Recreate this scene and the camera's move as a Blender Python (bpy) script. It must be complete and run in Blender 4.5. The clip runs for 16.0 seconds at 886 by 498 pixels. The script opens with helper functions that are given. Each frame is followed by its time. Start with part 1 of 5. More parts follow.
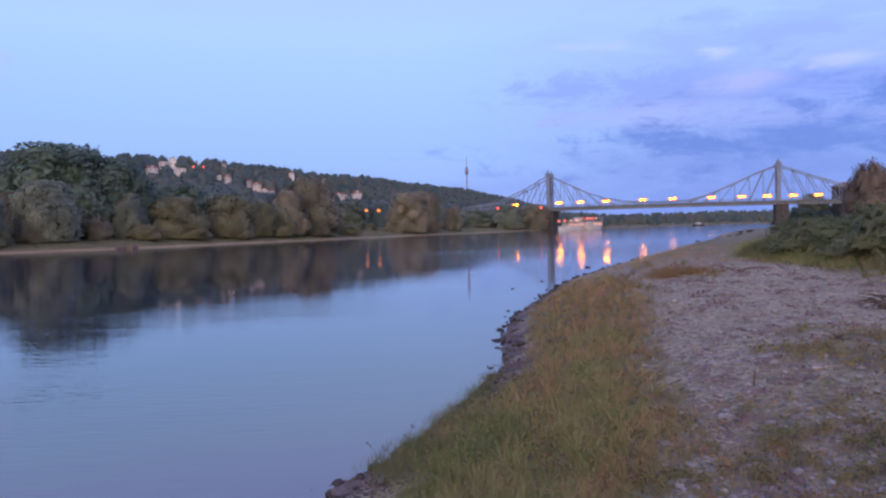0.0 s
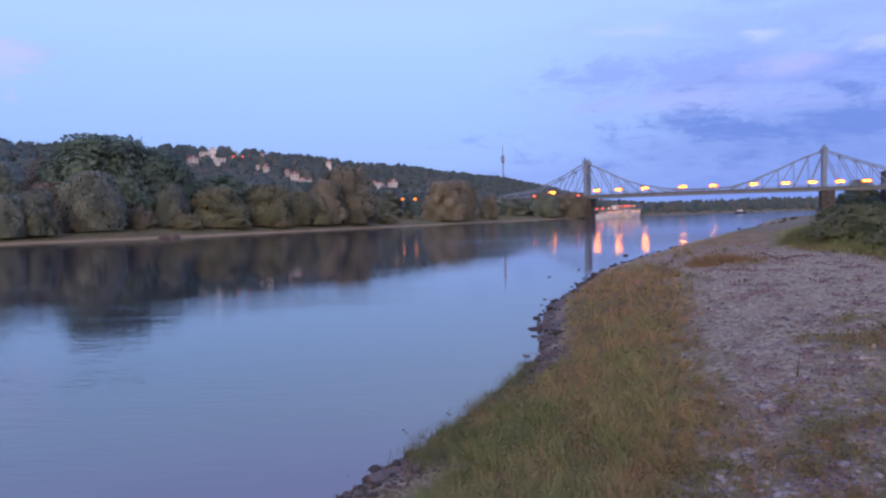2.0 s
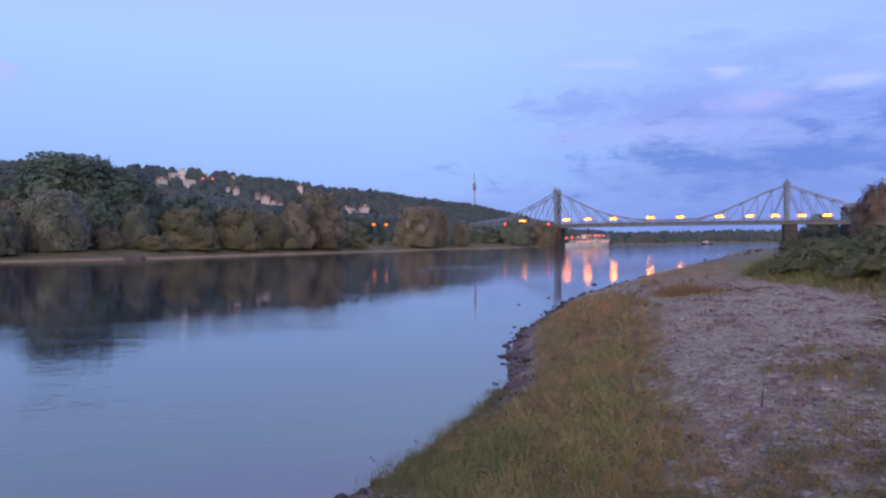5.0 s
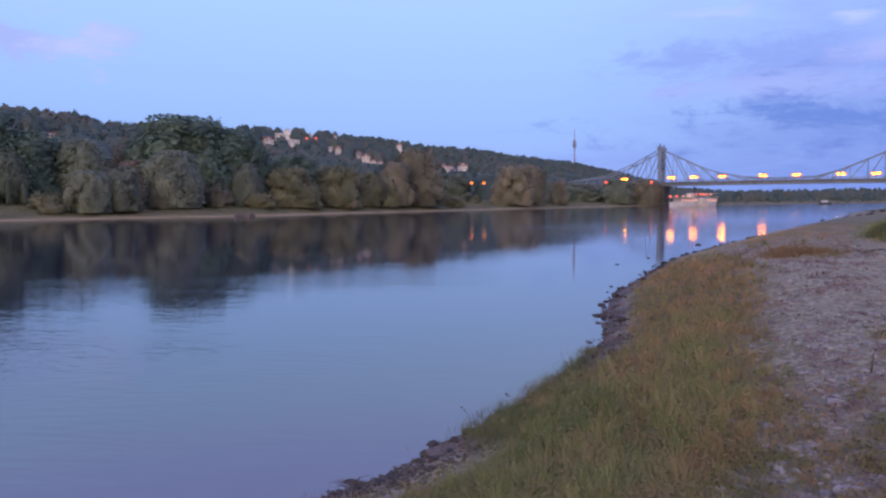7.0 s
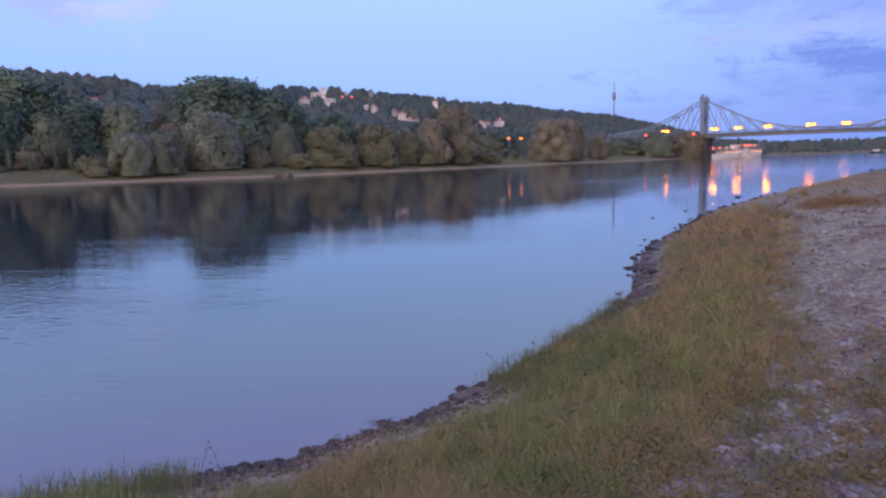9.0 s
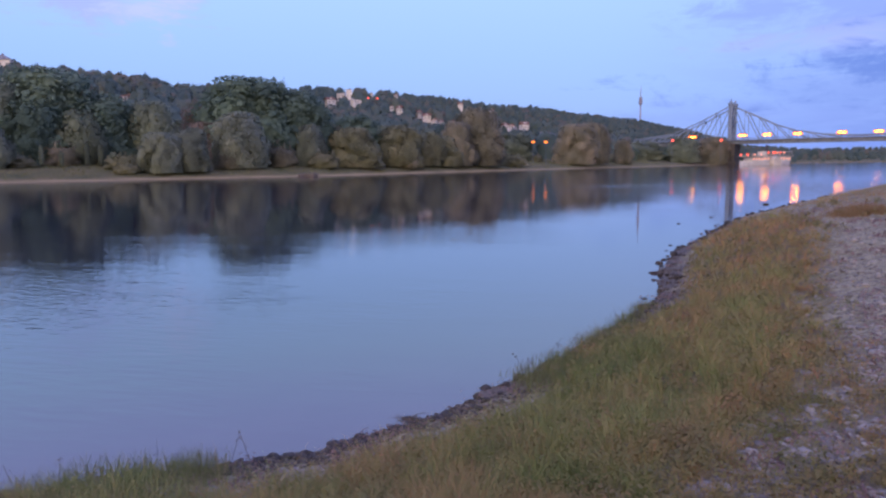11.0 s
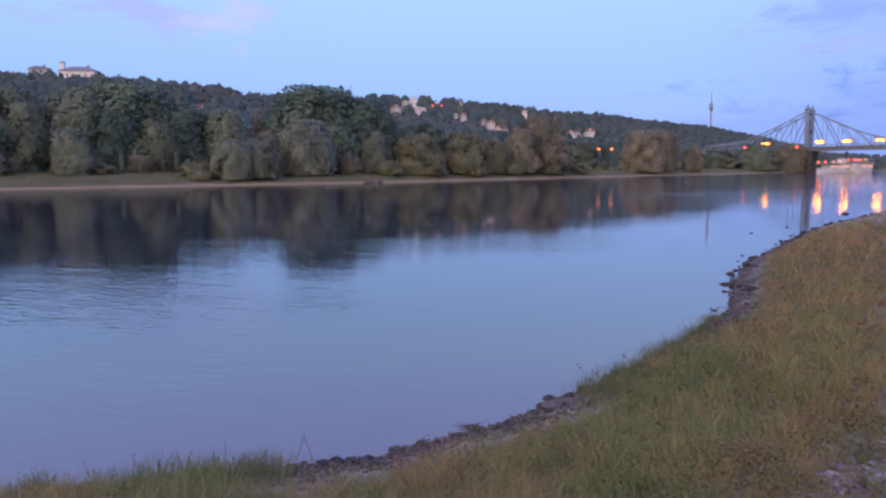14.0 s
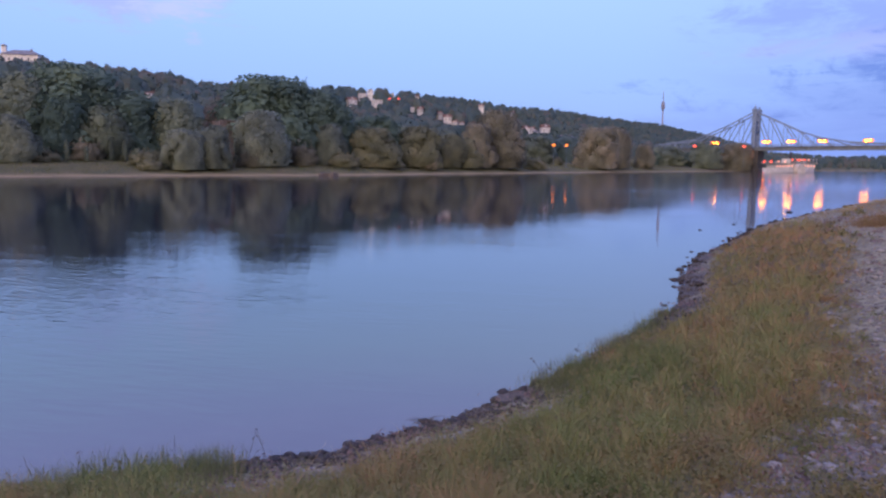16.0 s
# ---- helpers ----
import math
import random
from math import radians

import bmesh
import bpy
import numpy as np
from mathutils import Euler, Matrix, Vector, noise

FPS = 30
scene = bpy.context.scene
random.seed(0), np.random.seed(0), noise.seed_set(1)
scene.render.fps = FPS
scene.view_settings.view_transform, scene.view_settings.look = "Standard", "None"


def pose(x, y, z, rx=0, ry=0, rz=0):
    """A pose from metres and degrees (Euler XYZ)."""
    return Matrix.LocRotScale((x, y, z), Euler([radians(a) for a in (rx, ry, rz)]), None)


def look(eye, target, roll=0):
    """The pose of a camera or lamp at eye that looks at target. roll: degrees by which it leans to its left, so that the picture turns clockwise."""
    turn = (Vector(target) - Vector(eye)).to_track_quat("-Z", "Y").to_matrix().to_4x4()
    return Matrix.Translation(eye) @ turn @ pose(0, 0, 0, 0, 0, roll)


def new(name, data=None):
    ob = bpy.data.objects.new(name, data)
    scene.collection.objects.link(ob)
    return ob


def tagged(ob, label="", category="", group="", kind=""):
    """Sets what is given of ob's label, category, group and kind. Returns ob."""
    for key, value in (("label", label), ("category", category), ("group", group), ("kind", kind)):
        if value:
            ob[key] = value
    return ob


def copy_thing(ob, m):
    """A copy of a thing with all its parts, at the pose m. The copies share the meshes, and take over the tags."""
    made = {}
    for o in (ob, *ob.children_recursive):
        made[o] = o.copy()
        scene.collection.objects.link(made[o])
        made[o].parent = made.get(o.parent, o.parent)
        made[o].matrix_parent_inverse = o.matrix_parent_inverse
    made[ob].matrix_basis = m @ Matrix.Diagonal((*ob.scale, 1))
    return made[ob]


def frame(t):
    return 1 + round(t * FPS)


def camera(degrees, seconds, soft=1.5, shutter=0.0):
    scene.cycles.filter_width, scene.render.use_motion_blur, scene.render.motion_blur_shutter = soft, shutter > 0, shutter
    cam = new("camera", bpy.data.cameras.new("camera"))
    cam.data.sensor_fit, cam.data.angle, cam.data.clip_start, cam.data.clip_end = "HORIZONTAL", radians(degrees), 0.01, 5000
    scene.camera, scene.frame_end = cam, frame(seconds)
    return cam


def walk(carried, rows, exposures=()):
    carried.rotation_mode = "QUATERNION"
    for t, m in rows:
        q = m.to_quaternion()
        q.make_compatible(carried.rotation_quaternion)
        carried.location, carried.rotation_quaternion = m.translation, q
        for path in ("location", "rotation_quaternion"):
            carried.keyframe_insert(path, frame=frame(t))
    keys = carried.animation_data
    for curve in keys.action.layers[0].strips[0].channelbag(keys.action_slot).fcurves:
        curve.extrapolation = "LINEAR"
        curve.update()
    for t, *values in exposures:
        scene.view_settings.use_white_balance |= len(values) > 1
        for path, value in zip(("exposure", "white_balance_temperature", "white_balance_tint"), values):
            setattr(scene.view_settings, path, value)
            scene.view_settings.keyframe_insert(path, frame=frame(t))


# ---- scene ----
# ---- the camera and its way ----
cam = camera(64.2, 16.0, soft=2.4)
PATH = [
    (0, (0.000, 0.000, 2.870), (0.06, 99.94, -0.05), -1.3),
    (0.5, (-0.004, 0.009, 2.865), (-2.59, 99.91, -0.39), -1.5),
    (1, (0.004, 0.003, 2.868), (-4.04, 99.83, -1.06), -1.5),
    (1.5, (0.003, 0.010, 2.867), (-4.85, 99.78, -1.49), -1.6),
    (2, (0.006, 0.021, 2.865), (-5.08, 99.77, -1.58), -1.5),
    (2.5, (0.009, 0.020, 2.872), (-4.57, 99.82, -0.94), -1.6),
    (3, (0.012, -0.002, 2.875), (-2.04, 99.95, 0.98), -1.2),
    (3.5, (-0.002, 0.012, 2.863), (-0.65, 100.00, 2.09), -0.5),
    (6, (0.003, 0.008, 2.865), (-1.65, 99.99, 2.02), -0.3),
    (6.5, (0.019, 0.027, 2.831), (-7.80, 99.68, 0.49), -0.3),
    (7, (0.073, -0.068, 2.835), (-14.55, 98.61, -3.71), -0.3),
    (7.5, (0.130, -0.277, 2.849), (-15.80, 98.04, -5.69), -0.7),
    (8, (0.225, -0.338, 2.841), (-18.41, 97.24, -8.19), -1.2),
    (8.5, (0.308, -0.325, 2.815), (-20.47, 96.64, -9.64), -1.3),
    (9, (0.273, -0.370, 2.819), (-19.62, 96.78, -9.67), -1.4),
    (11.5, (0.223, -0.472, 2.796), (-23.26, 95.98, -8.85), -0.3),
    (12, (0.208, -0.456, 2.799), (-23.31, 96.09, -7.98), 0.1),
    (12.5, (0.177, -0.425, 2.805), (-26.86, 95.24, -7.56), 0.2),
    (13, (0.188, -0.436, 2.803), (-32.83, 93.38, -7.19), -0.4),
    (13.5, (0.205, -0.452, 2.800), (-31.78, 93.71, -7.25), -0.4),
    (14, (0.204, -0.451, 2.800), (-31.29, 93.76, -8.26), -0.4),
    (14.5, (0.207, -0.454, 2.799), (-30.69, 93.79, -9.52), -0.7),
    (15, (0.193, -0.440, 2.802), (-27.79, 94.65, -10.00), -0.6),
    (15.5, (0.190, -0.438, 2.802), (-26.24, 95.15, -9.56), -0.3),
    (16, (0.194, -0.441, 2.802), (-25.25, 95.48, -9.11), 0.5),
]
walk(cam, [(t, look(eye, target, roll)) for t, eye, target, roll in PATH], exposures=((0.0, 0.0), (3.5, 0.0), (6.0, -0.12), (7.5, 0.0), (9.0, 0.08), (13.0, 0.08), (16.0, 0.06)))


# ---- light: a dusk sky, the sun just gone behind the camera ----
def math_node(tree, op, a, b=None, c=None):
    n = tree.nodes.new("ShaderNodeMath")
    n.operation = op
    for i, v in enumerate((a, b, c)):
        if v is None:
            continue
        if isinstance(v, (int, float)):
            n.inputs[i].default_value = v
        else:
            tree.links.new(v, n.inputs[i])
    return n.outputs[0]


def mix_node(tree, fac, a, b, blend="MIX"):
    n = tree.nodes.new("ShaderNodeMix")
    n.data_type, n.blend_type = "RGBA", blend
    for socket, v in ((n.inputs["Factor"], fac), (n.inputs[6], a), (n.inputs[7], b)):
        if isinstance(v, (int, float)):
            socket.default_value = v
        elif isinstance(v, tuple):
            socket.default_value = (*v, 1) if len(v) == 3 else v
        else:
            tree.links.new(v, socket)
    return n.outputs[2]


def ramp_node(tree, fac, stops):
    n = tree.nodes.new("ShaderNodeValToRGB")
    e = n.color_ramp.elements
    while len(e) < len(stops):
        e.new(0.5)
    for el, (p, c) in zip(e, stops):
        el.position, el.color = p, (*c, 1) if len(c) == 3 else c
    tree.links.new(fac, n.inputs[0])
    return n.outputs[0]


def noise_node(tree, vector, scale, detail=4.0, rough=0.55, distort=0.0):
    n = tree.nodes.new("ShaderNodeTexNoise")
    n.inputs["Scale"].default_value, n.inputs["Detail"].default_value = scale, detail
    n.inputs["Roughness"].default_value, n.inputs["Distortion"].default_value = rough, distort
    if vector is not None:
        tree.links.new(vector, n.inputs["Vector"])
    return n.outputs[0]


def map_node(tree, vector, scale=(1, 1, 1), loc=(0, 0, 0), rot=(0, 0, 0)):
    n = tree.nodes.new("ShaderNodeMapping")
    n.inputs["Scale"].default_value, n.inputs["Location"].default_value, n.inputs["Rotation"].default_value = scale, loc, rot
    tree.links.new(vector, n.inputs["Vector"])
    return n.outputs[0]


def range_node(tree, v, a, b, c=0.0, d=1.0):
    n = tree.nodes.new("ShaderNodeMapRange")
    n.interpolation_type = "SMOOTHSTEP"
    tree.links.new(v, n.inputs[0])
    for i, x in enumerate((a, b, c, d)):
        n.inputs[1 + i].default_value = x
    return n.outputs[0]


SUN_UP = 3.0  # degrees, behind the camera
world = bpy.data.worlds.new("dusk_sky")
scene.world = world
world.use_nodes = True
wt = world.node_tree
wt.nodes.clear()
coord = wt.nodes.new("ShaderNodeTexCoord").outputs["Generated"]
sep = wt.nodes.new("ShaderNodeSeparateXYZ")
wt.links.new(coord, sep.inputs[0])
dx, dy, dz = sep.outputs
# clear dusk air: paler high up, deeper blue towards the east
air = ramp_node(wt, dz, [(0.0, (0.235, 0.375, 0.90)), (0.05, (0.265, 0.43, 0.96)), (0.14, (0.315, 0.505, 1.0)), (0.26, (0.39, 0.595, 1.03)), (0.35, (0.425, 0.545, 1.12)), (0.52, (0.43, 0.495, 1.14)), (0.72, (0.44, 0.48, 1.14))])
# thin cloud texture, drawn out along the horizon
n_big = noise_node(wt, map_node(wt, coord, (2.3, 2.3, 8.5), (3.1, 1.4, 0.6)), 1.0, 6.0, 0.55, 0.35)
n_wisp = noise_node(wt, map_node(wt, coord, (6.0, 6.0, 34.0), (7.7, 2.2, 1.1)), 1.0, 8.0, 0.66, 0.6)
n_curl = noise_node(wt, map_node(wt, coord, (13.0, 13.0, 34.0), (1.7, 4.2, 3.1)), 1.0, 8.0, 0.68, 0.5)
# a veil of cloud to the south-east that thins out high up and to the north
east = range_node(wt, dx, -0.05, 0.40)
low = range_node(wt, dz, 0.38, 0.12)
bank = math_node(wt, "MULTIPLY", east, low)
veil = math_node(wt, "MULTIPLY", bank, math_node(wt, "ADD", 0.50, math_node(wt, "MULTIPLY", range_node(wt, n_wisp, 0.38, 0.62), 0.5)))
view = mix_node(wt, veil, air, mix_node(wt, range_node(wt, dz, 0.19, 0.05), mix_node(wt, range_node(wt, n_big, 0.35, 0.65), (0.245, 0.350, 0.89), (0.32, 0.42, 0.94)), (0.165, 0.285, 0.80)))
# the clouds themselves: bearing, elevation, half width and half height in degrees, colour, density
CLOUDS = [
    (16.4, 3.34, 22.0, 1.19, (0.205, 0.325, 0.86), 0.45),
    (19.4, 9.98, 10.54, 1.93, (0.235, 0.335, 0.88), 0.75),
    (30.3, 8.9, 6.88, 2.2, (0.2, 0.31, 0.87), 0.8),
    (18.6, 13.65, 3.21, 1.01, (0.31, 0.43, 0.94), 0.6),
    (16.5, 8.38, 9.17, 0.78, (0.35, 0.43, 0.94), 0.8),
    (24.1, 7.61, 6.88, 0.64, (0.33, 0.41, 0.93), 0.7),
    (26.3, 5.73, 13.618, 2.35, (0.118, 0.225, 0.72), 1.0),
    (33.2, 5.93, 7.062, 2.93, (0.125, 0.235, 0.74), 1.0),
    (27.1, 13.69, 4.13, 0.92, (0.3, 0.42, 0.92), 0.75),
    (21.2, 14.93, 1.19, 0.64, (0.3, 0.43, 0.93), 0.6),
    (9.0, 14.29, 3.21, 0.73, (0.37, 0.51, 0.97), 0.5),
    (12.7, 13.59, 2.29, 0.46, (0.5, 0.58, 1.0), 0.5),
    (23.4, 10.43, 2.29, 0.83, (0.43, 0.48, 0.96), 0.7),
    (21.4, 12.56, 1.1, 0.5, (0.56, 0.63, 1.0), 0.6),
    (29.7, 11.14, 2.11, 0.55, (0.54, 0.62, 1.0), 0.6),
    (-39.3, 11.26, 6.42, 1.38, (0.37, 0.45, 0.93), 0.95),
    (-35.3, 11.35, 2.66, 1.38, (0.47, 0.545, 0.98), 1.0),
]


def dot_node(tree, vector, axis):
    n = tree.nodes.new("ShaderNodeVectorMath")
    n.operation = "DOT_PRODUCT"
    tree.links.new(vector, n.inputs[0])
    n.inputs[1].default_value = axis
    return n.outputs["Value"]


for bearing, up, wide, tall, colour, density in CLOUDS:
    a, e = radians(bearing), radians(up)
    across = Vector((math.cos(a), -math.sin(a), 0))
    over = Vector((-math.sin(a) * math.sin(e), -math.cos(a) * math.sin(e), math.cos(e)))
    mid = Vector((math.sin(a) * math.cos(e), math.cos(a) * math.cos(e), math.sin(e)))
    u = math_node(wt, "SUBTRACT", dot_node(wt, coord, across / radians(wide)), mid.dot(across) / radians(wide))
    v = math_node(wt, "SUBTRACT", dot_node(wt, coord, over / radians(tall)), mid.dot(over) / radians(tall))
    r = math_node(wt, "SQRT", math_node(wt, "ADD", math_node(wt, "MULTIPLY", u, u), math_node(wt, "MULTIPLY", v, v)))
    r = math_node(wt, "ADD", r, math_node(wt, "MULTIPLY", math_node(wt, "SUBTRACT", math_node(wt, "ADD", n_wisp, n_curl), 1.0), 4.2))
    near = math_node(wt, "MULTIPLY", range_node(wt, u, -3.0, -1.5), range_node(wt, dot_node(wt, coord, mid), 0.0, 0.5))
    view = mix_node(wt, math_node(wt, "MULTIPLY", math_node(wt, "MULTIPLY", range_node(wt, r, 1.45, 0.0), near), density), view, colour)
# the western half glows warm after sunset
west = math_node(wt, "MULTIPLY", range_node(wt, dy, 0.25, -0.9), range_node(wt, dz, 0.75, 0.0))
view = mix_node(wt, math_node(wt, "MULTIPLY", west, 0.85), view, (1.75, 1.18, 0.86))
sky = wt.nodes.new("ShaderNodeTexSky")
sky.sky_type, sky.sun_disc = "NISHITA", False
sky.sun_elevation, sky.sun_rotation = radians(SUN_UP), radians(180)
wt.links.new(coord, sky.inputs[0])
bg_sky, bg_view, both, out = (wt.nodes.new(k) for k in ("ShaderNodeBackground", "ShaderNodeBackground", "ShaderNodeAddShader", "ShaderNodeOutputWorld"))
bg_sky.inputs[1].default_value = 0.02
bg_view.inputs[1].default_value = 1.06
wt.links.new(sky.outputs[0], bg_sky.inputs[0])
wt.links.new(view, bg_view.inputs[0])
wt.links.new(bg_sky.outputs[0], both.inputs[0])
wt.links.new(bg_view.outputs[0], both.inputs[1])
wt.links.new(both.outputs[0], out.inputs[0])

sun = new("afterglow", bpy.data.lights.new("afterglow", "SUN"))
sun.data.energy, sun.data.angle, sun.data.color = 1.5, radians(50), (1.0, 0.80, 0.68)
sun.matrix_world = look((-60, -400, 170), (0, 0, 0))
scene.view_settings.exposure = 0.0


# ---- materials ----
def material(name, rough=0.8, metal=0.0):
    m = bpy.data.materials.new(name)
    m.use_nodes = True
    b = m.node_tree.nodes["Principled BSDF"]
    b.inputs["Roughness"].default_value, b.inputs["Metallic"].default_value = rough, metal
    return m, m.node_tree, b


def surface(name, dark, light, scale=3.0, rough=0.8, bump=0.0, metal=0.0, stains=0.25, gloss=0.5):
    """A plain painted, stone or wooden surface: two colours in grain and large stains."""
    m, t, b = material(name, rough, metal)
    pos = t.nodes.new("ShaderNodeNewGeometry").outputs["Position"]
    b.inputs["Specular IOR Level"].default_value = gloss
    fine, broad = noise_node(t, pos, scale, 6), noise_node(t, pos, scale * 0.13, 3)
    c = mix_node(t, range_node(t, fine, 0.3, 0.7), dark, light)
    c = mix_node(t, math_node(t, "MULTIPLY", range_node(t, broad, 0.45, 0.7), stains), c, tuple(v * 0.6 for v in dark))
    t.links.new(c, b.inputs["Base Color"])
    if bump:
        n = t.nodes.new("ShaderNodeBump")
        n.inputs["Strength"].default_value, n.inputs["Distance"].default_value = 0.6, bump
        t.links.new(fine, n.inputs["Height"])
        t.links.new(n.outputs[0], b.inputs["Normal"])
    return m


def thin_leaves(t, b, colour, m, share=0.42):
    """Lets part of the light through the leaves, as thin leaves do."""
    through_, mixed = t.nodes.new("ShaderNodeBsdfTranslucent"), t.nodes.new("ShaderNodeMixShader")
    t.links.new(colour, through_.inputs["Color"])
    mixed.inputs[0].default_value = share
    t.links.new(b.outputs[0], mixed.inputs[1])
    t.links.new(through_.outputs[0], mixed.inputs[2])
    t.links.new(mixed.outputs[0], t.nodes["Material Output"].inputs["Surface"])
    return m


def foliage(name, a, b_col, c_col, scale=0.3, rough=0.85):
    """Leaves: a colour for each leaf clump, drifting over the crown."""
    m, t, b = material(name, rough)
    g = t.nodes.new("ShaderNodeNewGeometry")
    info = t.nodes.new("ShaderNodeObjectInfo")
    drift = noise_node(t, g.outputs["Position"], scale, 3)
    v = math_node(t, "ADD", math_node(t, "MULTIPLY", g.outputs["Random Per Island"], 0.14), math_node(t, "MULTIPLY", drift, 0.90))
    v = math_node(t, "ADD", v, math_node(t, "MULTIPLY", info.outputs["Random"], 0.22))
    # bough tone, with shade painted into the stems and inner cores
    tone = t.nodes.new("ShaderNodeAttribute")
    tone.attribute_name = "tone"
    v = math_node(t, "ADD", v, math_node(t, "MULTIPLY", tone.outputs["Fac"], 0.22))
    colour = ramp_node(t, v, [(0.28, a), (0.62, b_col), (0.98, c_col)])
    t.links.new(colour, b.inputs["Base Color"])
    b.inputs["Specular IOR Level"].default_value = 0.2
    return thin_leaves(t, b, colour, m)


def woods_material():
    """Hillside woods: each crown its own tone, mostly dark green, some rust and olive."""
    m, t, b = material("hill_woods_leaves", 0.9)
    g = t.nodes.new("ShaderNodeNewGeometry")
    cell = t.nodes.new("ShaderNodeTexVoronoi")
    cell.voronoi_dimensions = "2D"
    cell.inputs["Scale"].default_value = 0.08
    t.links.new(g.outputs["Position"], cell.inputs["Vector"])
    hue = t.nodes.new("ShaderNodeSeparateColor")
    t.links.new(cell.outputs["Color"], hue.inputs[0])
    patch = noise_node(t, g.outputs["Position"], 0.012, 3)
    v = math_node(t, "ADD", math_node(t, "MULTIPLY", hue.outputs[0], 0.55), math_node(t, "MULTIPLY", patch, 0.55))
    v = math_node(t, "ADD", v, math_node(t, "MULTIPLY", g.outputs["Random Per Island"], 0.10))
    # tone by bough; its inner cores carry shade in their colour
    tone = t.nodes.new("ShaderNodeAttribute")
    tone.attribute_name = "tone"
    v = math_node(t, "ADD", v, math_node(t, "MULTIPLY", tone.outputs["Fac"], 0.28))
    colour = ramp_node(t, v, [(0.20, (0.096, 0.141, 0.129)), (0.52, (0.129, 0.173, 0.147)), (0.72, (0.159, 0.185, 0.139)), (0.90, (0.201, 0.182, 0.151)), (1.0, (0.177, 0.188, 0.147))])
    t.links.new(colour, b.inputs["Base Color"])
    b.inputs["Specular IOR Level"].default_value = 0.1
    return thin_leaves(t, b, colour, m, 0.34)


def glow(name, colour, strength):
    m, t, b = material(name, 0.4)
    b.inputs["Base Color"].default_value = (*colour, 1)
    b.inputs["Emission Color"].default_value, b.inputs["Emission Strength"].default_value = (*colour, 1), strength
    return m


def water_material():
    m, t, b = material("river_water", 0.02)
    pos = t.nodes.new("ShaderNodeNewGeometry").outputs["Position"]
    silt = noise_node(t, pos, 0.05, 4)
    axes = t.nodes.new("ShaderNodeSeparateXYZ")
    t.links.new(pos, axes.inputs[0])
    # the silty bed shows through the shallows
    bed = t.nodes.new("ShaderNodeAttribute")
    bed.attribute_name = "shallow"
    mud = mix_node(t, noise_node(t, pos, 1.6, 5), (0.060, 0.052, 0.062), (0.095, 0.082, 0.088))
    t.links.new(mix_node(t, bed.outputs["Fac"], mix_node(t, silt, (0.014, 0.015, 0.031), (0.020, 0.021, 0.042)), mud), b.inputs["Base Color"])
    b.inputs["IOR"].default_value = 2.2
    # unresolved ripples further out draw mirrored lights into columns
    out_ = t.nodes.new("ShaderNodeVectorMath")
    out_.operation = "LENGTH"
    t.links.new(pos, out_.inputs[0])
    t.links.new(range_node(t, out_.outputs["Value"], 30.0, 75.0, 0.02, 0.072), b.inputs["Roughness"])
    # long low ripples across the current, calmer and rougher patches
    fine = noise_node(t, map_node(t, pos, (0.8, 2.8, 1), rot=(0, 0, 0.45)), 2.2, 3, 0.5)
    mid = noise_node(t, map_node(t, pos, (0.45, 1.5, 1), rot=(0, 0, 0.25)), 0.75, 2, 0.5)
    patch = range_node(t, noise_node(t, map_node(t, pos, (0.6, 1.6, 1), rot=(0, 0, 0.5)), 0.06, 3, 0.5), 0.38, 0.68, 0.24, 1.05)
    away_ = t.nodes.new("ShaderNodeVectorMath")
    away_.operation = "DISTANCE"
    away_.inputs[1].default_value = (-12, 17, 0)
    t.links.new(pos, away_.inputs[0])
    stirred = range_node(t, away_.outputs["Value"], 5.0, 18.0, 1.0, 0.16)
    patch = math_node(t, "MULTIPLY", patch, stirred)
    high = math_node(t, "ADD", math_node(t, "MULTIPLY", fine, 0.8), math_node(t, "MULTIPLY", mid, 0.8))
    # a long low wake left by the steamer
    along_ = math_node(t, "ADD", math_node(t, "MULTIPLY", axes.outputs[0], 0.883), math_node(t, "MULTIPLY", axes.outputs[1], 0.470))
    aside = math_node(t, "ABSOLUTE", math_node(t, "SUBTRACT", math_node(t, "SUBTRACT", math_node(t, "MULTIPLY", axes.outputs[1], 0.883), math_node(t, "MULTIPLY", axes.outputs[0], 0.470)), 73.0))
    wake = math_node(t, "MULTIPLY", range_node(t, aside, 1.6, 0.1), math_node(t, "MULTIPLY", range_node(t, along_, 30.0, 44.0), range_node(t, along_, 66.0, 52.0)))
    patch = math_node(t, "ADD", patch, math_node(t, "MULTIPLY", wake, 2.2))
    n = t.nodes.new("ShaderNodeBump")
    n.inputs["Strength"].default_value, n.inputs["Distance"].default_value = 1.0, 0.017
    t.links.new(math_node(t, "MULTIPLY", high, patch), n.inputs["Height"])
    t.links.new(n.outputs[0], b.inputs["Normal"])
    return m


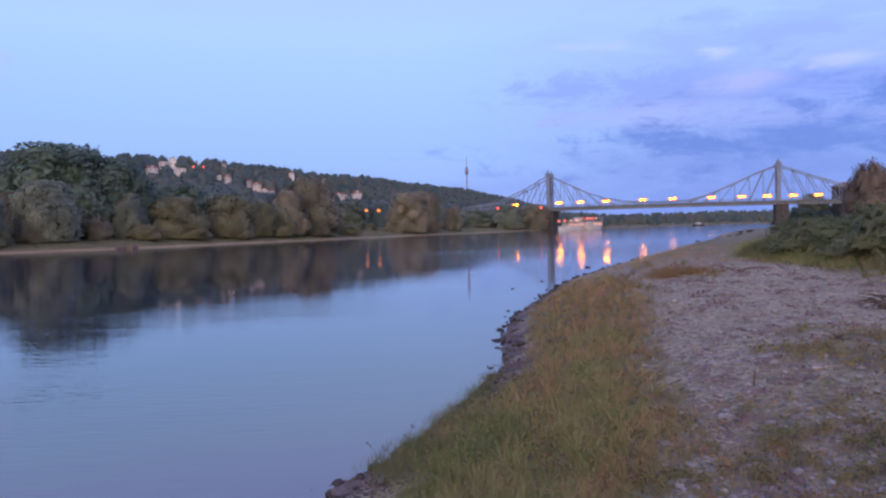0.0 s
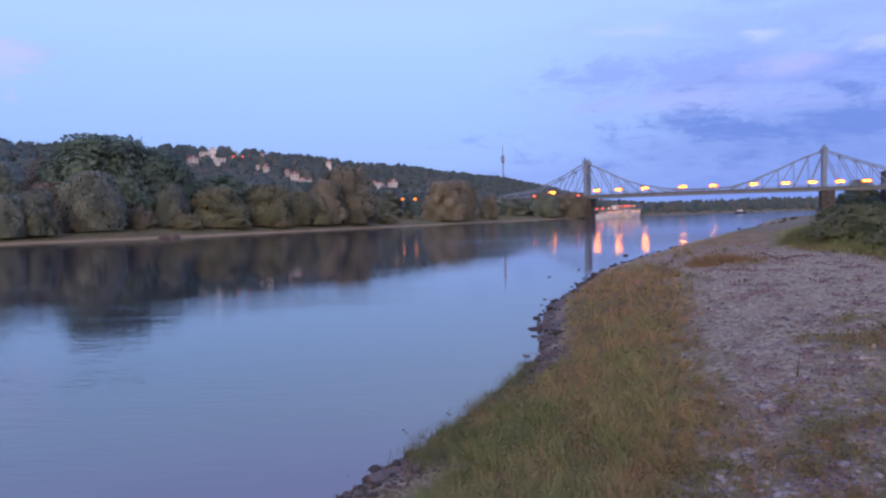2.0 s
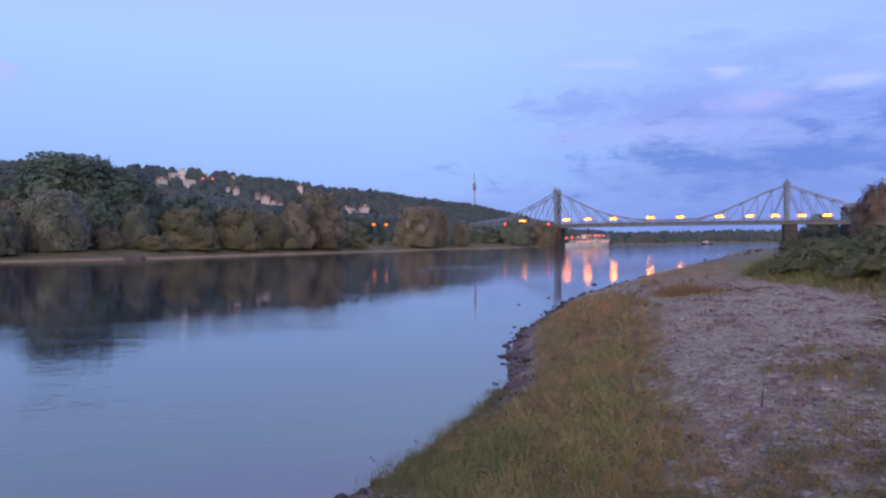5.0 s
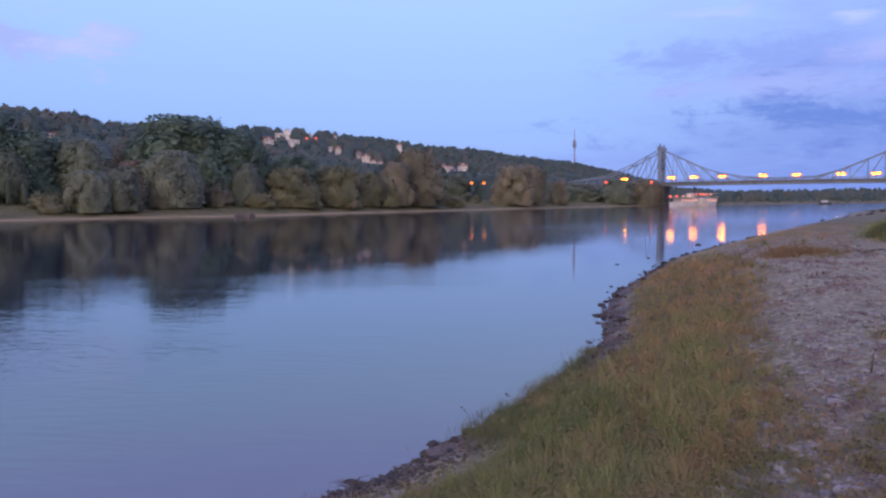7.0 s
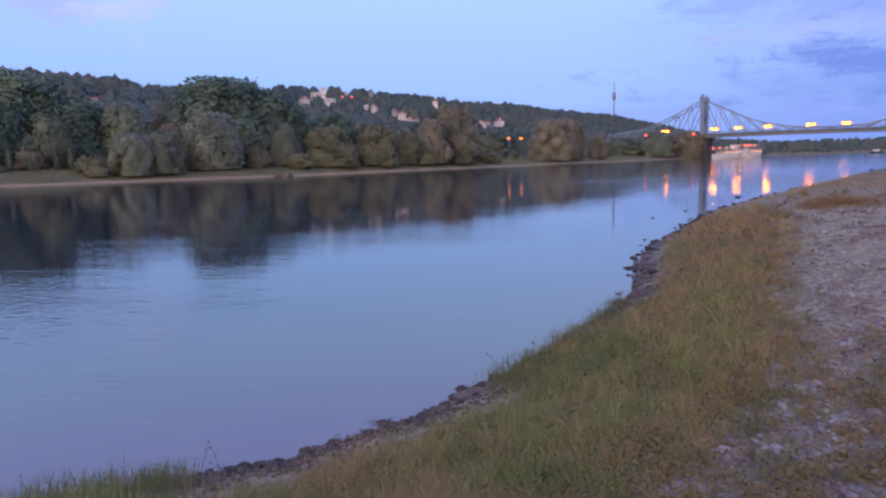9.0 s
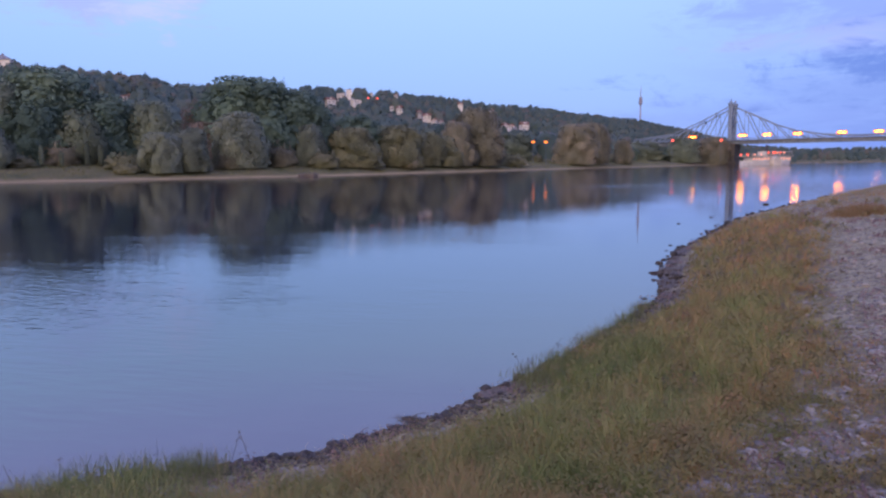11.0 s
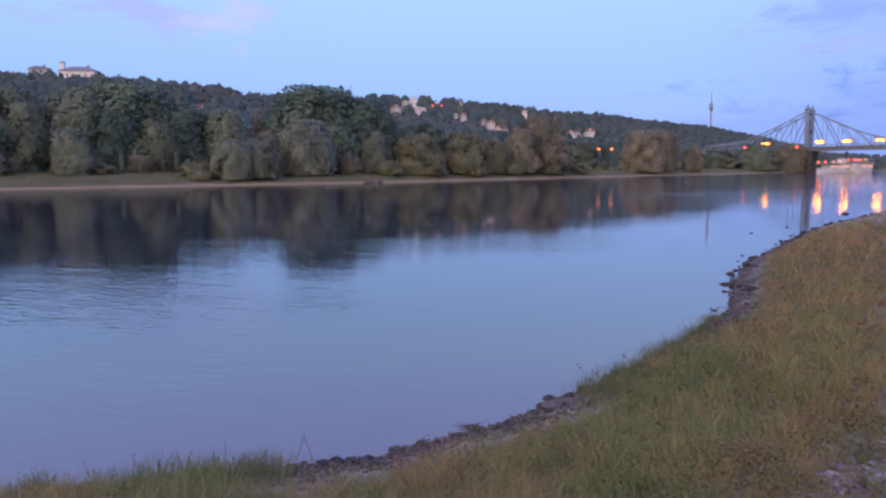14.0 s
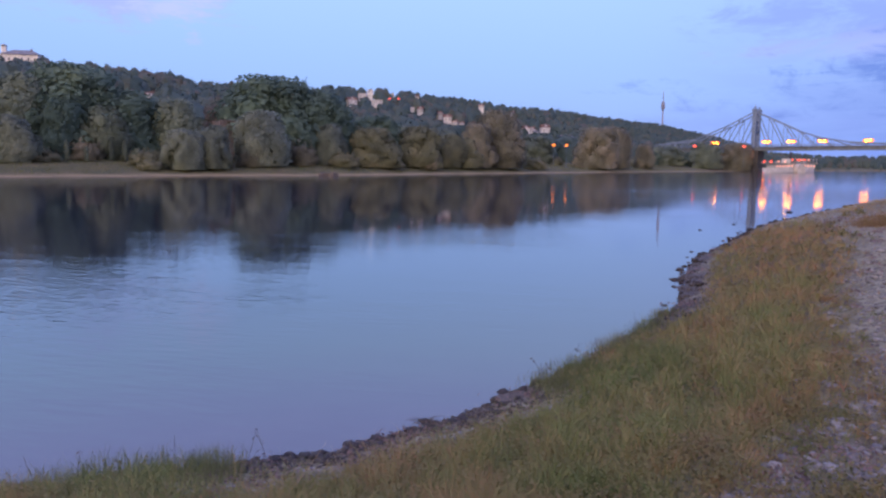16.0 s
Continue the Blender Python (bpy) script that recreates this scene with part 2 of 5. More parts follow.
def ground_material():
    """Gravel, grass soil and river sand by the zones stored on the mesh; woodland floor elsewhere."""
    m, t, b = material("bank_soil", 0.95)
    pos = t.nodes.new("ShaderNodeNewGeometry").outputs["Position"]
    at = t.nodes.new("ShaderNodeAttribute")
    at.attribute_name = "zone"
    z = t.nodes.new("ShaderNodeSeparateColor")
    t.links.new(at.outputs["Color"], z.inputs[0])
    fine, grit, broad = noise_node(t, pos, 38, 5, 0.7), noise_node(t, pos, 9, 5, 0.65), noise_node(t, pos, 0.7, 4)
    vor = t.nodes.new("ShaderNodeTexVoronoi")
    vor.inputs["Scale"].default_value = 11
    t.links.new(pos, vor.inputs["Vector"])
    pebble = ramp_node(t, fine, [(0.25, (0.128, 0.112, 0.072)), (0.5, (0.245, 0.214, 0.134)), (0.75, (0.368, 0.330, 0.212))])
    stone = t.nodes.new("ShaderNodeSeparateColor")
    t.links.new(vor.outputs["Color"], stone.inputs[0])
    pebble = mix_node(t, 0.5, pebble, ramp_node(t, stone.outputs[0], [(0.1, (0.112, 0.095, 0.062)), (0.55, (0.266, 0.226, 0.145)), (0.95, (0.425, 0.388, 0.255))]))
    soil = ramp_node(t, grit, [(0.3, (0.050, 0.040, 0.025)), (0.55, (0.095, 0.072, 0.044)), (0.75, (0.130, 0.105, 0.062))])
    reddish = ramp_node(t, grit, [(0.3, (0.120, 0.074, 0.055)), (0.55, (0.205, 0.124, 0.091)), (0.75, (0.270, 0.175, 0.125))])
    sand = ramp_node(t, grit, [(0.3, (0.24, 0.175, 0.085)), (0.7, (0.38, 0.28, 0.145))])
    meadow = ramp_node(t, noise_node(t, pos, 0.16, 6, 0.65), [(0.3, (0.060, 0.066, 0.026)), (0.5, (0.092, 0.087, 0.035)), (0.7, (0.130, 0.104, 0.050))])
    c = mix_node(t, z.outputs[1], meadow, soil)
    c = mix_node(t, z.outputs[0], c, mix_node(t, math_node(t, "MULTIPLY", range_node(t, broad, 0.55, 0.68), 0.35), pebble, reddish))
    c = mix_node(t, z.outputs[2], c, sand)
    c = mix_node(t, at.outputs["Alpha"], c, ramp_node(t, fine, [(0.3, (0.055, 0.047, 0.043)), (0.7, (0.135, 0.116, 0.104))]))
    t.links.new(c, b.inputs["Base Color"])
    n = t.nodes.new("ShaderNodeBump")
    n.inputs["Strength"].default_value, n.inputs["Distance"].default_value = 0.8, 0.03
    t.links.new(math_node(t, "ADD", fine, math_node(t, "MULTIPLY", vor.outputs["Distance"], -0.8)), n.inputs["Height"])
    t.links.new(n.outputs[0], b.inputs["Normal"])
    return m


def grass_material():
    m, t, b = material("dry_grass", 0.9)
    g = t.nodes.new("ShaderNodeNewGeometry")
    drift = noise_node(t, g.outputs["Position"], 0.55, 4, 0.6)
    dry = t.nodes.new("ShaderNodeAttribute")
    dry.attribute_name = "dry"
    v = math_node(t, "ADD", math_node(t, "MULTIPLY", g.outputs["Random Per Island"], 0.38), math_node(t, "MULTIPLY", range_node(t, drift, 0.28, 0.72), 0.30))
    v = math_node(t, "ADD", v, math_node(t, "MULTIPLY", dry.outputs["Fac"], 0.36))
    c = ramp_node(t, v, [(0.14, (0.110, 0.167, 0.053)), (0.38, (0.204, 0.226, 0.086)), (0.56, (0.288, 0.244, 0.112)), (0.74, (0.336, 0.209, 0.108)), (0.88, (0.352, 0.171, 0.101)), (1.0, (0.473, 0.369, 0.242))])
    t.links.new(c, b.inputs["Base Color"])
    b.inputs["Specular IOR Level"].default_value = 0.15
    return m


def stone_material():
    m, t, b = material("river_gravel", 0.85)
    g = t.nodes.new("ShaderNodeNewGeometry")
    c = ramp_node(t, g.outputs["Random Per Island"], [(0.0, (0.068, 0.064, 0.058)), (0.30, (0.120, 0.110, 0.097)), (0.55, (0.198, 0.179, 0.155)), (0.82, (0.280, 0.255, 0.220)), (1.0, (0.340, 0.315, 0.275))])
    c = mix_node(t, 0.35, c, ramp_node(t, noise_node(t, g.outputs["Position"], 60, 4), [(0.3, (0.12, 0.11, 0.11)), (0.7, (0.38, 0.34, 0.32))]))
    t.links.new(c, b.inputs["Base Color"])
    return m


MAT_WATER, MAT_GROUND, MAT_GRASS, MAT_STONE = water_material(), ground_material(), grass_material(), stone_material()
MAT_ROCK = surface("wet_dark_rock", (0.026, 0.023, 0.022), (0.078, 0.069, 0.063), 14, 0.75, 0.01, gloss=0.15)
MAT_WETSTONE = surface("wet_shingle", (0.038, 0.032, 0.027), (0.150, 0.125, 0.102), 22, 0.8, 0.004, gloss=0.15)
MAT_SLAB = surface("grey_slab", (0.095, 0.080, 0.068), (0.165, 0.140, 0.120), 18, 0.9, 0.006, gloss=0.2)
MAT_BARK = surface("bark", (0.045, 0.036, 0.028), (0.10, 0.082, 0.065), 6, 0.95, 0.02)
MAT_DEAD = surface("dead_wood", (0.050, 0.040, 0.032), (0.115, 0.095, 0.075), 25, 0.95, 0.005)
MAT_STEEL = surface("blue_grey_painted_steel", (0.115, 0.158, 0.232), (0.175, 0.232, 0.325), 0.8, 0.55, 0, 0.0)
MAT_DECK = surface("grey_painted_girder", (0.11, 0.135, 0.165), (0.19, 0.22, 0.255), 0.7, 0.6)
MAT_PIER = surface("sandstone_pier", (0.035, 0.032, 0.029), (0.075, 0.067, 0.058), 0.6, 0.9, 0.03)
MAT_WHITE = surface("white_plaster", (0.60, 0.56, 0.52), (0.78, 0.74, 0.69), 0.5, 0.8)
MAT_CREAM = surface("cream_plaster", (0.44, 0.39, 0.33), (0.60, 0.54, 0.46), 0.5, 0.8)
MAT_TILE = surface("red_brown_tiles", (0.13, 0.075, 0.06), (0.25, 0.145, 0.11), 1.2, 0.85)
MAT_SLATE = surface("grey_slate", (0.13, 0.125, 0.13), (0.24, 0.23, 0.24), 1.0, 0.7)
MAT_PANE = surface("dark_window_glass", (0.02, 0.025, 0.03), (0.05, 0.055, 0.065), 0.4, 0.12)
MAT_HULL = surface("white_hull_paint", (0.48, 0.46, 0.45), (0.62, 0.60, 0.58), 0.6, 0.45)
MAT_BLACK = surface("black_iron", (0.02, 0.02, 0.022), (0.05, 0.05, 0.055), 2, 0.6)
MAT_LAMP = glow("sodium_lamp", (1.0, 0.22, 0.012), 85.0)
# amber bulbs, and the bloom given to the bridge lamps as glowing shells
MAT_AMBER_GLOW = glow("amber_lamp_and_halo", (1.0, 0.24, 0.020), 1.7)
MAT_WARM = glow("cabin_light", (1.0, 0.42, 0.26), 0.9)
MAT_RED = glow("red_lamp", (1.0, 0.10, 0.05), 2.2)
MAT_MASTRED = surface("grey_mast_concrete", (0.19, 0.19, 0.26), (0.27, 0.26, 0.33), 0.05, 0.8)
LEAF_DARK = foliage("dark_green_leaves", (0.081, 0.121, 0.094), (0.149, 0.212, 0.156), (0.239, 0.310, 0.212), 0.10)
LEAF_WILLOW = foliage("grey_willow_leaves", (0.126, 0.148, 0.113), (0.233, 0.262, 0.194), (0.354, 0.382, 0.284), 0.2)
LEAF_OLIVE = foliage("olive_autumn_leaves", (0.113, 0.123, 0.080), (0.229, 0.231, 0.140), (0.356, 0.328, 0.200), 0.16)
LEAF_BROWN = foliage("brown_autumn_leaves", (0.131, 0.134, 0.099), (0.260, 0.247, 0.174), (0.415, 0.357, 0.252), 0.10)
LEAF_BUSH = foliage("grey_green_shrub_leaves", (0.095, 0.128, 0.062), (0.195, 0.225, 0.105), (0.330, 0.290, 0.150), 0.45)
LEAF_TUFT = foliage("dry_tuft_grass", (0.190, 0.127, 0.063), (0.273, 0.177, 0.091), (0.336, 0.247, 0.139), 0.8)
LEAF_POPLAR = foliage("pale_brown_leaves", (0.163, 0.136, 0.105), (0.256, 0.211, 0.161), (0.357, 0.288, 0.217), 0.3)
LEAF_HERB = foliage("low_weed_leaves", (0.121, 0.172, 0.057), (0.259, 0.213, 0.092), (0.408, 0.172, 0.098), 1.3)
LEAF_REED = foliage("tall_green_grass", (0.099, 0.139, 0.060), (0.159, 0.185, 0.077), (0.251, 0.218, 0.113), 0.5)
LEAF_MAT = foliage("reddish_mat_leaves", (0.222, 0.164, 0.137), (0.285, 0.187, 0.162), (0.348, 0.235, 0.209), 0.7)
LEAF_MID = foliage("grey_green_leaves", (0.111, 0.137, 0.105), (0.204, 0.241, 0.172), (0.309, 0.340, 0.232), 0.10)
LEAF_RUST = foliage("rusty_autumn_leaves", (0.117, 0.102, 0.084), (0.215, 0.178, 0.142), (0.310, 0.249, 0.196), 0.10)
LEAF_MEADOW = foliage("rough_meadow_grass", (0.138, 0.161, 0.070), (0.203, 0.206, 0.096), (0.268, 0.242, 0.125), 0.12)
LEAF_WOODS = woods_material()


# ---- mesh helpers ----
def mesh_from(name, verts, faces, mat, smooth=False, normals=None):
    """A mesh of triangles or quads from arrays."""
    verts, faces = np.asarray(verts, np.float32).reshape(-1, 3), np.asarray(faces, np.int32)
    k = faces.shape[1]
    me = bpy.data.meshes.new(name)
    me.vertices.add(len(verts))
    me.vertices.foreach_set("co", verts.ravel())
    me.loops.add(faces.size)
    me.loops.foreach_set("vertex_index", faces.ravel())
    me.polygons.add(len(faces))
    me.polygons.foreach_set("loop_start", np.arange(0, faces.size, k, dtype=np.int32))
    if smooth:
        me.polygons.foreach_set("use_smooth", np.ones(len(faces), bool))
    me.update(calc_edges=True)
    if normals is not None:
        me.polygons.foreach_set("use_smooth", np.ones(len(faces), bool))
        me.normals_split_custom_set_from_vertices(normals)
    me.materials.append(mat)
    return me


def part(name, bm, mat, parent=None, label="", smooth=False):
    me = bpy.data.meshes.new(name)
    if smooth:
        for f in bm.faces:
            f.smooth = True
    bm.to_mesh(me)
    bm.free()
    me.materials.append(mat)
    ob = new(name, me)
    ob.parent = parent
    return tagged(ob, label)


def mesh_part(name, me, parent, label=""):
    ob = new(name, me)
    ob.parent = parent
    return tagged(ob, label)


def thing(name, label, category, group="", at=None):
    ob = new(name)
    ob.empty_display_size = 0.2
    if at is not None:
        ob.matrix_basis = at
    return tagged(ob, label, category, group)


def bm_box(size, at=(0, 0, 0), rz=0.0, bevel=0.0, bm=None):
    bm = bm or bmesh.new()
    m = Matrix.Translation(at) @ Matrix.Rotation(rz, 4, "Z") @ Matrix.Diagonal((*size, 1))
    vs = bmesh.ops.create_cube(bm, size=1, matrix=m)["verts"]
    if bevel:
        es = list({e for v in vs for e in v.link_edges})
        bmesh.ops.bevel(bm, geom=es, offset=bevel, segments=1, affect="EDGES")
    return bm


def bm_beam(a, b, w, h, bm=None):
    """A square bar from a to b."""
    bm = bm or bmesh.new()
    a, b = Vector(a), Vector(b)
    d = b - a
    q = d.to_track_quat("Z", "X" if abs(d.normalized().y) < 0.9 else "Y")
    m = Matrix.Translation((a + b) / 2) @ q.to_matrix().to_4x4() @ Matrix.Diagonal((w, h, d.length, 1))
    bmesh.ops.create_cube(bm, size=1, matrix=m)
    return bm


def bm_tube(points, radii, sides=7, bm=None):
    """A tapered round limb through points."""
    bm = bm or bmesh.new()
    rings = []
    for i, (p, r) in enumerate(zip(points, radii)):
        d = Vector(points[min(i + 1, len(points) - 1)]) - Vector(points[max(i - 1, 0)])
        q = d.to_track_quat("Z", "Y")
        rings.append([bm.verts.new(Vector(p) + q @ Vector((r * math.cos(2 * math.pi * k / sides), r * math.sin(2 * math.pi * k / sides), 0))) for k in range(sides)])
    for r0, r1 in zip(rings, rings[1:]):
        for k in range(sides):
            bm.faces.new((r0[k], r0[(k + 1) % sides], r1[(k + 1) % sides], r1[k]))
    bm.faces.new(rings[-1])
    bm.faces.new(rings[0][::-1])
    return bm


# ---- the lie of the land ----
NEAR_SHORE = [(-300, -190), (-60, -36), (-20, -5), (-8, 2.3), (-4.3, 4.5), (-2.5, 5.72), (-1.5, 7.1), (-0.55, 9.3), (0.6, 12.4), (1.15, 14.3), (1.42, 17.7), (2.2, 22.6), (4.5, 30.4), (6.3, 36.2), (13.3, 52.3), (18.2, 62), (28, 84), (40, 105), (44, 113), (62, 158), (89, 193), (120, 240), (160, 335), (206, 445), (262, 540), (400, 720), (720, 1050), (1500, 1700)]
FAR_SHORE = [(-420, -240), (-250, -100), (-150, 20), (-120, 70), (-108, 90), (-95, 109), (-79, 132), (-69, 143), (-61, 156), (-52, 182), (-38, 218), (-18, 273), (3, 326), (33, 394), (62, 462), (80, 510), (160, 640), (310, 830), (600, 1130), (1300, 1720)]
# bearing, range of the wooded ridge, rise of its treetops as seen from the bank
RIDGE = [(-100, 330, 0.1044), (-60, 440, 0.1164), (-50, 500, 0.1164), (-45, 540, 0.1154), (-41, 580, 0.1174), (-36, 640, 0.1104), (-33, 680, 0.1004), (-28, 740, 0.0984), (-24, 790, 0.1009), (-20, 850, 0.1004), (-16, 930, 0.0939), (-10.5, 1080, 0.0819), (-6, 1250, 0.0739), (-2, 1460, 0.0639), (2.2, 1750, 0.0529), (5, 2000, 0.0419), (7, 2150, 0.0324), (10, 2300, 0.0214), (14, 2500, 0.0159), (22, 2600, 0.0179), (30, 2600, 0.0169), (60, 2400, 0.0164), (140, 1500, 0.0194)]
NEAR_RISE = [(0, 0.0), (0.5, 0.16), (2, 0.52), (4, 0.95), (5.5, 1.14), (8, 1.22), (15, 1.35), (25, 1.8), (60, 3.0), (200, 5.5), (2000, 9)]
FAR_RISE = [(0, 0.0), (4, 0.16), (8, 0.6), (14, 1.5), (24, 2.5), (60, 4.0), (120, 6.0), (2500, 9)]


def signed_distance(xy, line, side):
    """Distance to a shoreline, positive on its landward side."""
    best, sign = np.full(len(xy), 1e9), np.ones(len(xy))
    for (ax, ay), (bx, by) in zip(line, line[1:]):
        d = np.array([bx - ax, by - ay], float)
        rel = xy - (ax, ay)
        k = np.clip(rel @ d / (d @ d), 0, 1)
        off = rel - k[:, None] * d
        dist_ = np.hypot(off[:, 0], off[:, 1])
        cross = (d[0] * rel[:, 1] - d[1] * rel[:, 0]) * side
        near = dist_ < best
        best[near], sign[near] = dist_[near], np.where(cross[near] >= 0, 1, -1)
    return best * sign


def waves(xy, size, seed):
    """Smooth irregular relief of a few crossed sines, about -1 to 1."""
    r = np.random.RandomState(seed)
    v = np.zeros(len(xy))
    for _ in range(7):
        a, f, p = r.uniform(0, 6.28), r.uniform(0.6, 1.9) / size, r.uniform(0, 6.28)
        v += np.sin((xy[:, 0] * math.cos(a) + xy[:, 1] * math.sin(a)) * f * 6.28 + p)
    return v / 4


def table(rows, i, j, at):
    return np.interp(at, [r[i] for r in rows], [r[j] for r in rows])


def land(xy):
    """Heights of the ground, and its distances from both shores."""
    xy = np.asarray(xy, float).reshape(-1, 2)
    wob = waves(xy, 1.3, 5)[:, None] * 0.16
    dn, df = signed_distance(xy + wob, NEAR_SHORE, -1), signed_distance(xy + wob * 3, FAR_SHORE, 1)
    rng, bearing = np.hypot(xy[:, 0], xy[:, 1]), np.degrees(np.arctan2(xy[:, 0], xy[:, 1]))
    near_z = table(NEAR_RISE, 0, 1, dn) + np.minimum(dn, 3).clip(0) / 3 * (waves(xy, 2.6, 3) * 0.045 + waves(xy, 0.6, 4) * 0.018)
    ridge_r, ridge_t = table(RIDGE, 0, 1, bearing), table(RIDGE, 0, 2, bearing)
    crest = np.maximum(ridge_t * ridge_r + 2.9 - 19.0, 3)
    start = np.minimum(rng - df + 75, ridge_r - 60)
    k = np.clip((rng - start) / np.maximum(ridge_r - start, 1), 0, 1.0)
    hill = crest * (k * 0.55 + 0.45 * k * k * (3 - 2 * k)) * np.where(rng > ridge_r, np.clip(1.25 - rng / ridge_r * 0.25, 0.2, 1), 1)
    far_z = table(FAR_RISE, 0, 1, df) + np.where(df > 60, hill * (1 + 0.03 * waves(xy, 140, 8)), 0) + np.clip(df / 10, 0, 1) * waves(xy, 9, 6) * 0.18
    bed = -np.minimum(0.12 * np.minimum(-dn, -df).clip(0), 1.6) - 0.02
    z = np.where(dn > 0, near_z + np.where(rng > 1200, hill, 0), np.where(df > 0, far_z, bed))
    return z, dn, df


def height(x, y):
    return float(land([(x, y)])[0][0])


def build_ground():
    rings = np.concatenate([[0.0], np.geomspace(0.6, 4700, 330)])
    bearings = np.radians(np.concatenate([np.arange(-180, -56, 3.0), np.arange(-56, 42, 0.3), np.arange(42, 180, 3.0)]))
    n, m = len(rings), len(bearings)
    r, a = np.meshgrid(rings, bearings, indexing="ij")
    xy = np.stack([r * np.sin(a), r * np.cos(a)], -1).reshape(-1, 2)
    z, dn, df = land(xy)
    i, j = np.meshgrid(np.arange(n - 1), np.arange(m), indexing="ij")
    k = (j + 1) % m
    faces = np.stack([i * m + j, i * m + k, (i + 1) * m + k, (i + 1) * m + j], -1).reshape(-1, 4)
    me = mesh_from("ground", np.column_stack([xy, z]), faces[:, ::-1], MAT_GROUND, True)
    zone = me.color_attributes.new("zone", "FLOAT_COLOR", "POINT")
    gravel, grass = zones(xy, dn)
    sand = np.clip(1.4 - np.abs(df - 2.4) / 2.6, 0, 1) * (df > -1)
    damp = np.clip((dn + 1.5) * 2, 0, 1) * np.clip((0.75 + 0.25 * waves(xy, 1.1, 44) - dn) * 2.5, 0, 1) * np.clip((xy[:, 1] - 6.0) / 3, 0.65, 1)
    zone.data.foreach_set("color", np.stack([gravel, grass * np.clip((46 - xy[:, 1]) / 16, 0, 1), sand, damp], -1).astype(np.float32).ravel())
    return tagged(new("ground", me), "gravel and grass river banks rising to a wooded hillside", "ground", kind="structure")


# inner edge of the grass strip along the water
GRASS_EDGE = [(-6, -6), (-1.2, 1.0), (0.6, 3.4), (1.7, 5.5), (2.25, 6.4), (2.5, 7.5), (2.65, 8.4), (2.95, 10.1), (3.6, 12.5), (4.5, 15.4), (6.2, 22.0), (6.9, 28.0), (8.2, 34.0), (15, 49), (33, 88)]


# foot of the overgrown slope behind the gravel
VERGE_EDGE = [(10.5, -20), (9.6, 4), (9.6, 11), (10.2, 16), (11.9, 21), (12.2, 25), (12.6, 31), (17, 42), (30, 70), (48, 105)]


def zones(xy, dn):
    """Gravel and grass cover on the near bank, 0 to 1."""
    edge = signed_distance(xy + waves(xy, 0.9, 11)[:, None] * 0.22, GRASS_EDGE, -1)
    strip = np.clip(0.5 - edge * 1.0 + waves(xy, 0.5, 19) * 0.3, 0, 1) * np.clip((dn - np.clip((xy[:, 1] - 8) * 0.12, 0.12, 0.5)) * 2.6, 0, 1)
    far_thin = np.clip((36 - xy[:, 1]) / 9, 0, 1)
    strip *= np.maximum(far_thin, 0.0)
    # bare stony landing beside the camera
    gap = np.abs(signed_distance(xy + waves(xy, 0.5, 17)[:, None] * 0.10, [(-2.55, 4.3), (-2.4, 5.0), (-1.85, 5.6), (-1.3, 6.4), (-0.9, 7.25)], 1))
    strip *= np.clip((gap - 0.58) * 4, 0, 1)
    # broken tufts on the upper bank
    right = np.exp(-((xy[:, 0] - 5.9) / 2.5) ** 2 - ((xy[:, 1] - 8.7) / 2.3) ** 2)
    upper = np.clip((edge - 0.9) / 1.1, 0, 1) * np.clip(waves(xy, 1.3, 21) * 0.9 + right * 1.9 - 0.62, 0, 1) * np.clip((16 - xy[:, 1]) / 3, 0, 1)
    close = np.clip((8.4 - xy[:, 1]) / 2.4, 0, 1) * np.clip(waves(xy, 0.75, 22) * 0.9 + 0.60, 0, 1) * np.clip(edge + 0.3, 0, 1) * np.clip((7.5 - xy[:, 0]) / 2, 0, 1)
    tuft = np.exp(-((xy[:, 0] - 8.3) / 1.1) ** 2 - ((xy[:, 1] - 24.2) / 2.0) ** 2) * 1.1
    verge = np.clip((signed_distance(xy, VERGE_EDGE, -1) + waves(xy, 1.6, 23) * 0.7) / 0.9, 0, 1)
    shore_far = np.clip((xy[:, 1] - 25) / 14, 0, 1) * np.clip((dn - 0.9) / 2.5, 0, 1) * np.clip(0.85 + 0.4 * waves(xy, 3.0, 24), 0, 1)
    grass = np.maximum.reduce([strip, upper * 0.85, close * 0.85, np.clip(tuft, 0, 0.9), verge, shore_far])
    gravel = np.clip(1 - grass * 0.9, 0, 1) * (dn > -6)
    return gravel, grass * (dn > 0)


ground = build_ground()


